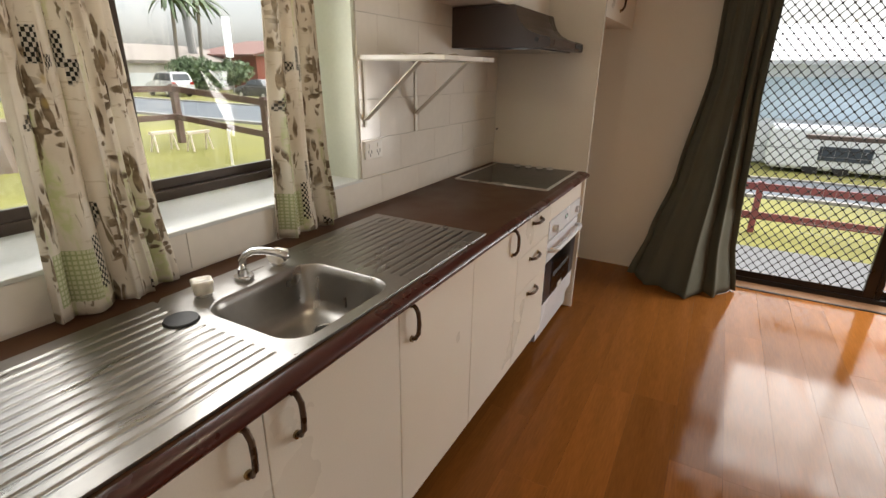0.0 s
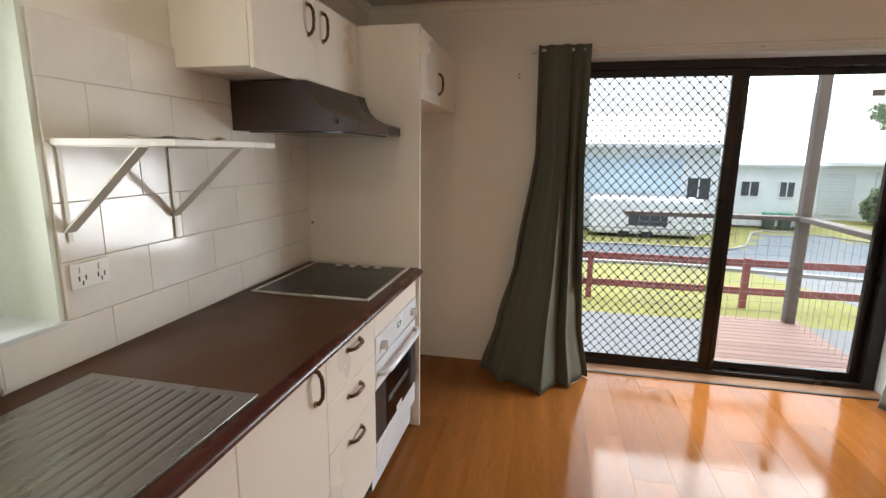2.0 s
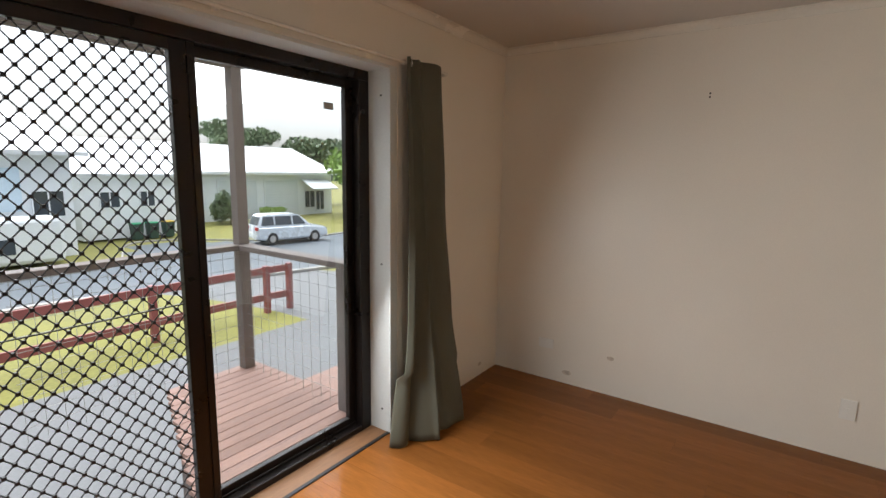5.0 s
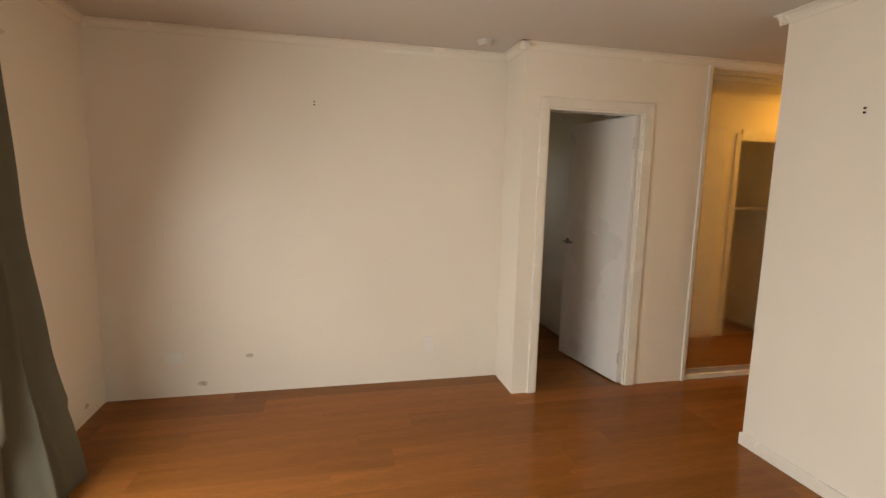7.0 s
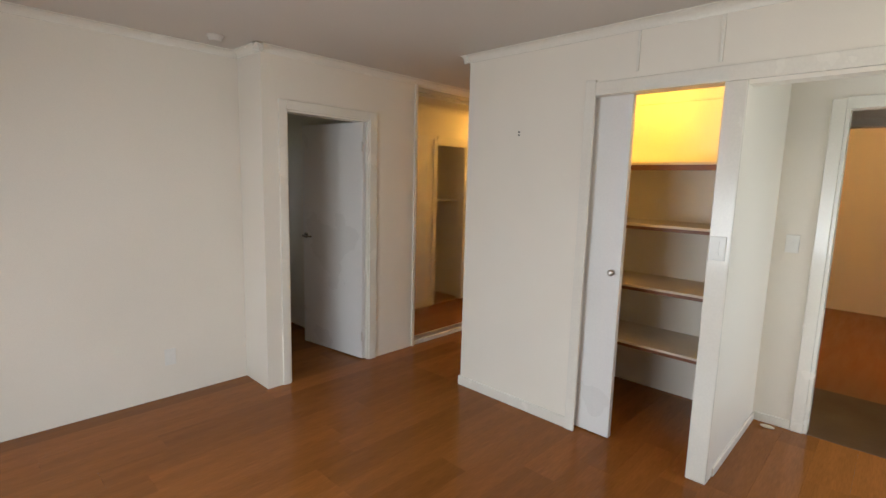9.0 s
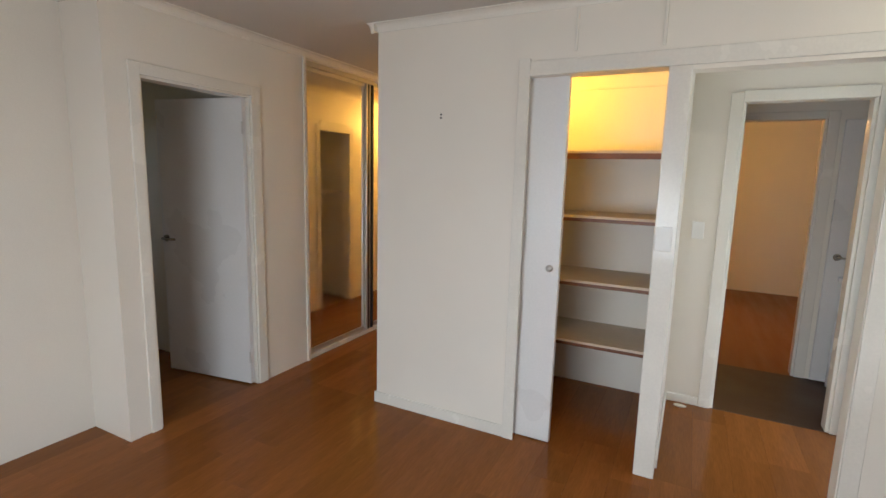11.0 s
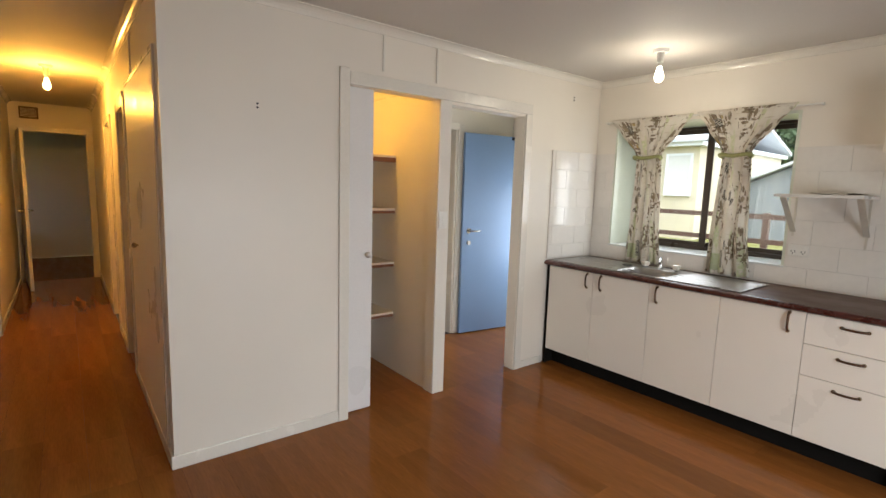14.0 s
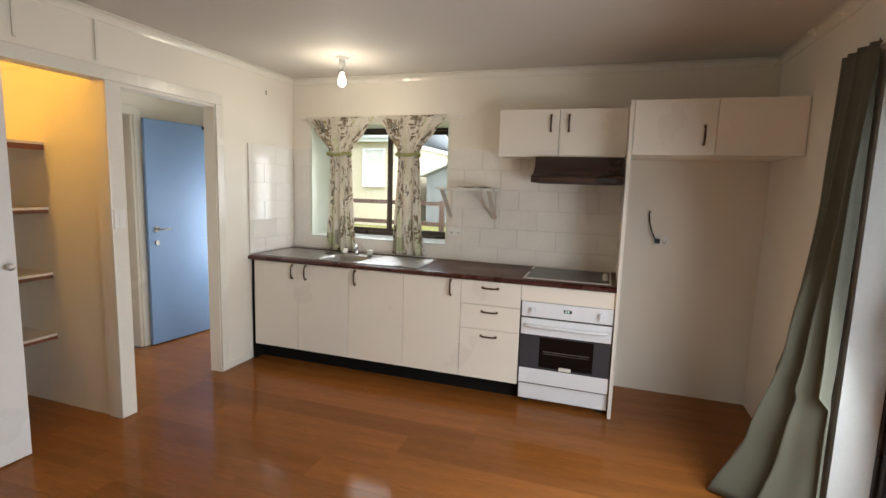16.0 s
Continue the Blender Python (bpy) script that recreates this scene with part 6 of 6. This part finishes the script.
    put("rear_window", bm, M_FARGLASS, cabin)
    put("bumper", boxes((-2.42, -2.30, -0.82, 0.82, 0.36, 0.60), bevel=0.03), paint, body)
    put("number_plate", boxes((-2.43, -2.415, -0.2, 0.2, 0.62, 0.73)), M_PLASTIC, body)


car("silver_wagon", 20.3, 27.0, -14, (0.70, 0.74, 0.78), "silver station wagon parked across road", "wagon")
car("dark_sedan", -27.5, 25.4, 172, (0.06, 0.055, 0.055), "dark sedan parked on far verge", "sedan")
car("white_hatchback", -37.0, 24.6, 172, (0.62, 0.63, 0.64), "pale hatchback parked on far verge", "wagon")
cv = thing("caravan", (6.8, 27.6, -2.0), "pale caravan with dark window behind fence", "caravan")
part("body", boxes((3.6, 9.4, 28.6, 30.4, -2.75, -0.75), bevel=0.18), M_CLAD, cv)
part("window", boxes((5.6, 7.6, 28.56, 28.61, -2.25, -1.6), bevel=0.01), M_FARGLASS, cv)
for xx in (5.4, 6.6):
    part("wheel", rod(bmesh.new(), (xx, 28.6, -2.6), (xx, 28.8, -2.6), 0.32, 16), M_BLACK, cv)

# west side buildings
wb = thing("factory_unit", (-46, 30, -0.7), "long low cream factory unit across road", "building")
part("wall", boxes((-56, -44, 12.0, 36.5, -1.2, 1.75)), surface("cream_block_wall", (0.56, 0.53, 0.47), 0.85, vary=0.08), wb)
part("roof", prism(bmesh.new(), [(-56.5, 1.7), (-50, 3.3), (-43.5, 1.7), (-43.5, 1.95), (-50, 3.5), (-56.5, 1.95)], "y", 11.5, 37.0), surface("weathered_roof", (0.22, 0.19, 0.165), 0.8), wb)
part("roller_door", boxes((-43.99, -43.9, 24.0, 28.0, -1.0, 0.9)), M_CLAD, wb)
rb = thing("red_brick_unit", (-42, 42, -0.7), "red brick industrial unit with low gable", "building")
part("wall", boxes((-50, -40, 36.0, 52.0, -1.2, 2.55)), surface("red_brick", (0.22, 0.062, 0.042), 0.85, vary=0.15, size=1, grain=20), rb)
part("roof", prism(bmesh.new(), [(35.4, 2.5), (44.0, 4.2), (52.5, 2.5), (52.5, 2.7), (44.0, 4.45), (35.4, 2.7)], "x", -50.4, -39.6), surface("red_brown_roof", (0.15, 0.060, 0.045), 0.7), rb)
sg = thing("pole_sign", (-38, 31.5, -0.7), "tall white blank sign on post across road", "sign")
# white board with a weak glow added to brighten it
part("board", boxes((-38.06, -37.94, 31.0, 31.75, 2.3, 5.6), bevel=0.02), glow("sign_face_glow", (0.85, 0.9, 0.92), 0.25), sg)
part("post", boxes((-38.05, -37.95, 31.3, 31.45, -0.9, 2.3)), M_WIRE, sg)
tp = thing("power_pole", (-46.8, 34.2, -1.5), "tall grey power pole with crossarm", "power pole")
part("pole", rod(bmesh.new(), (-46.8, 34.2, -1.5), (-47.3, 33.8, 17.0), 0.46, 12, 0.36), M_WIRE, tp)
part("crossarm", boxes((-48.6, -45.8, 33.55, 33.75, 15.6, 15.8)), M_POST, tp)
ch = thing("cream_house", (-17.5, -9, -0.3), "pale yellow weatherboard neighbour house", "house")
part("wall", boxes((-24, -15.5, -14.0, -6.2, -0.5, 3.35)), surface("pale_yellow_board", (0.56, 0.50, 0.36), 0.7, vary=0.06), ch)
part("gutter", boxes((-24.2, -15.2, -14.3, -6.0, 3.35, 3.5)), M_CLAD, ch)
part("roof", prism(bmesh.new(), [(-24.4, 3.5), (-19.7, 5.0), (-15.1, 3.5), (-15.1, 3.65), (-19.7, 5.15), (-24.4, 3.65)], "y", -14.4, -5.9), M_ROOF, ch)
w = part("window", boxes((-15.49, -15.44, -7.4, -6.5, 1.5, 3.0)), surface("pale_blind", (0.62, 0.62, 0.60), 0.6), ch)
part("frame", boxes((-15.49, -15.40, -7.48, -7.4, 1.42, 3.08), (-15.49, -15.40, -6.5, -6.42, 1.42, 3.08), (-15.49, -15.40, -7.4, -6.5, 3.0, 3.08), (-15.49, -15.40, -7.4, -6.5, 1.42, 1.5)), M_CLAD, w)
gs = thing("grey_shed", (-20, -3.5, -0.3), "grey metal gable shed in neighbour yard", "shed")
part("wall", prism(bmesh.new(), [(-5.6, -0.5), (-5.6, 2.0), (-3.0, 3.1), (-0.4, 2.0), (-0.4, -0.5)], "x", -24, -18.5), surface("grey_shed_wall", (0.22, 0.24, 0.26), 0.6, 0.2), gs)
part("roof", prism(bmesh.new(), [(-5.9, 1.95), (-3.0, 3.18), (-0.1, 1.95), (-0.1, 2.05), (-3.0, 3.3), (-5.9, 2.05)], "x", -24.3, -18.2), M_ROOF, gs)
hills = bmesh.new()
for a0, a1, r, hgt, seed in ((100, 150, 260, 11, 1), (20, 62, 200, 9, 2)):
    prev = None
    for k in range(41):
        a = radians(a0 + (a1 - a0) * k / 40)
        h = hgt * (0.75 + 0.4 * noise.noise(Vector((k * 0.22, seed, 0)))) + 0.5 * noise.noise(Vector((k * 1.7, seed, 3)))
        x, y = r * math.cos(a), r * math.sin(a)
        cur = (hills.verts.new((x, y, -4)), hills.verts.new((x, y, h)), hills.verts.new((x * 1.15, y * 1.15, h * 0.9)), hills.verts.new((x * 1.15, y * 1.15, -4)))
        if prev:
            for i in range(3):
                hills.faces.new((prev[i], cur[i], cur[i + 1], prev[i + 1]))
        prev = cur
structure("backdrop_hills", hills, surface("far_woods", (0.10, 0.13, 0.10), 0.95, vary=0.3, size=0.1, grain=0.6, bump=0), "low wooded hills on horizon")


# ---- pieces: splashback tiles ----
TZ = [0.9125, 1.03, 1.188, 1.346, 1.504, 1.662, 1.82]
tile_meshes = {}


def tile_mesh(w, h, along):
    key = (round(w, 3), round(h, 3), along)
    if key not in tile_meshes:
        bm = boxes((0, 0.0065, 0, w, 0, h) if along == "y" else (0, w, 0, 0.0065, 0, h), bevel=0.0012)
        tile_meshes[key] = mesh_of("tile", bm, M_TILE)
    return tile_meshes[key]


def lay_tiles(parent, along, lo, hi, offset, cuts):
    for r, (z0, z1) in enumerate(zip(TZ, TZ[1:])):
        s = lo - 0.62 + ((offset + (0.155 if r % 2 else 0.0)) % 0.31)
        while s < hi:
            a, b = max(s, lo), min(s + 0.31, hi)
            s += 0.31
            spans = [(a, b)]
            for ca, cb, cz in cuts:
                if z1 > cz + 0.01:
                    spans = [q for sa, sb in spans for q in ((sa, min(sb, ca)), (max(sa, cb), sb)) if q[1] - q[0] > 0.012]
            for sa, sb in spans:
                if sb - sa < 0.012:
                    continue
                ob = new("tile", tile_mesh(sb - sa - 0.0016, z1 - z0 - 0.0016, along))
                ob.parent = parent
                ob.location = (0.0045, sa + 0.0008, z0 + 0.0008) if along == "y" else (sa + 0.0008, 0.0045, z0 + 0.0008)


splash = structure("splashback", boxes((0.0003, 0.0055, 0.0115, 0.19, 0.9121, 1.82), (0.0003, 0.0055, 0.19, 1.54, 0.9121, 1.0199), (0.0003, 0.0055, 1.54, 2.912, 0.9121, 1.8195)), M_GROUT, "white glazed tile splashback")
lay_tiles(splash, "y", 0.012, 2.911, 1.83 - 0.155 - 0.012, [(0.19, 1.54, 1.03)])
splash2 = structure("splashback_side", boxes((0.0125, 0.615, 0.0003, 0.0055, 0.9121, 1.82)), M_GROUT, "white glazed tiles on side wall")
lay_tiles(splash2, "x", 0.0125, 0.615, 0.1, [])

# ---- pieces: floor boards ----
floor = structure("floor", boxes((0.0, 4.706, 0.0, 3.86, -0.0118, -0.0095), (3.449, 4.352, -6.05, 0.0, -0.0118, -0.0095)), M_DARK, "glossy honey-brown timber board floor")
plank_meshes = {}


def plank_mesh(w, ln):
    key = (round(w, 3), round(ln, 3))
    if key not in plank_meshes:
        bm = bmesh.new()
        g = 0.0003
        vs = [bm.verts.new(p) for z in (-0.009, 0.0) for p in ((g, g, z), (w - g, g, z), (w - g, ln - g, z), (g, ln - g, z))]
        bm.faces.new(vs[4:])
        for k in range(4):
            bm.faces.new((vs[k], vs[(k + 1) % 4], vs[4 + (k + 1) % 4], vs[4 + k]))
        plank_meshes[key] = mesh_of("plank", bm, M_PLANK)
    return plank_meshes[key]


PW, PL = 0.19, 1.30
rng = random.Random(21)
shifts = [rng.random() * PL for _ in range(60)]
for rx0, rx1, ry0, ry1 in ((0.0, 4.352, 0.0, 3.86), (4.352, 4.706, 1.118, 3.86), (3.449, 4.352, -6.05, 0.0), (0.0, 3.35, -1.06, 0.0), (4.352, 6.6, 0.14, 1.02)):
    for c in range(int(rx0 / PW), int(rx1 / PW) + 1):
        xa, xb = max(c * PW, rx0), min((c + 1) * PW, rx1)
        if xb - xa < 0.006:
            continue
        y = -8.0 + shifts[c % 60]
        while y < ry1:
            ya, yb = max(y, ry0), min(y + PL, ry1)
            y += PL
            if yb - ya < 0.006:
                continue
            ob = new("plank", plank_mesh(xb - xa, yb - ya))
            ob.parent = floor
            ob.location = (xa, ya, 0.0)
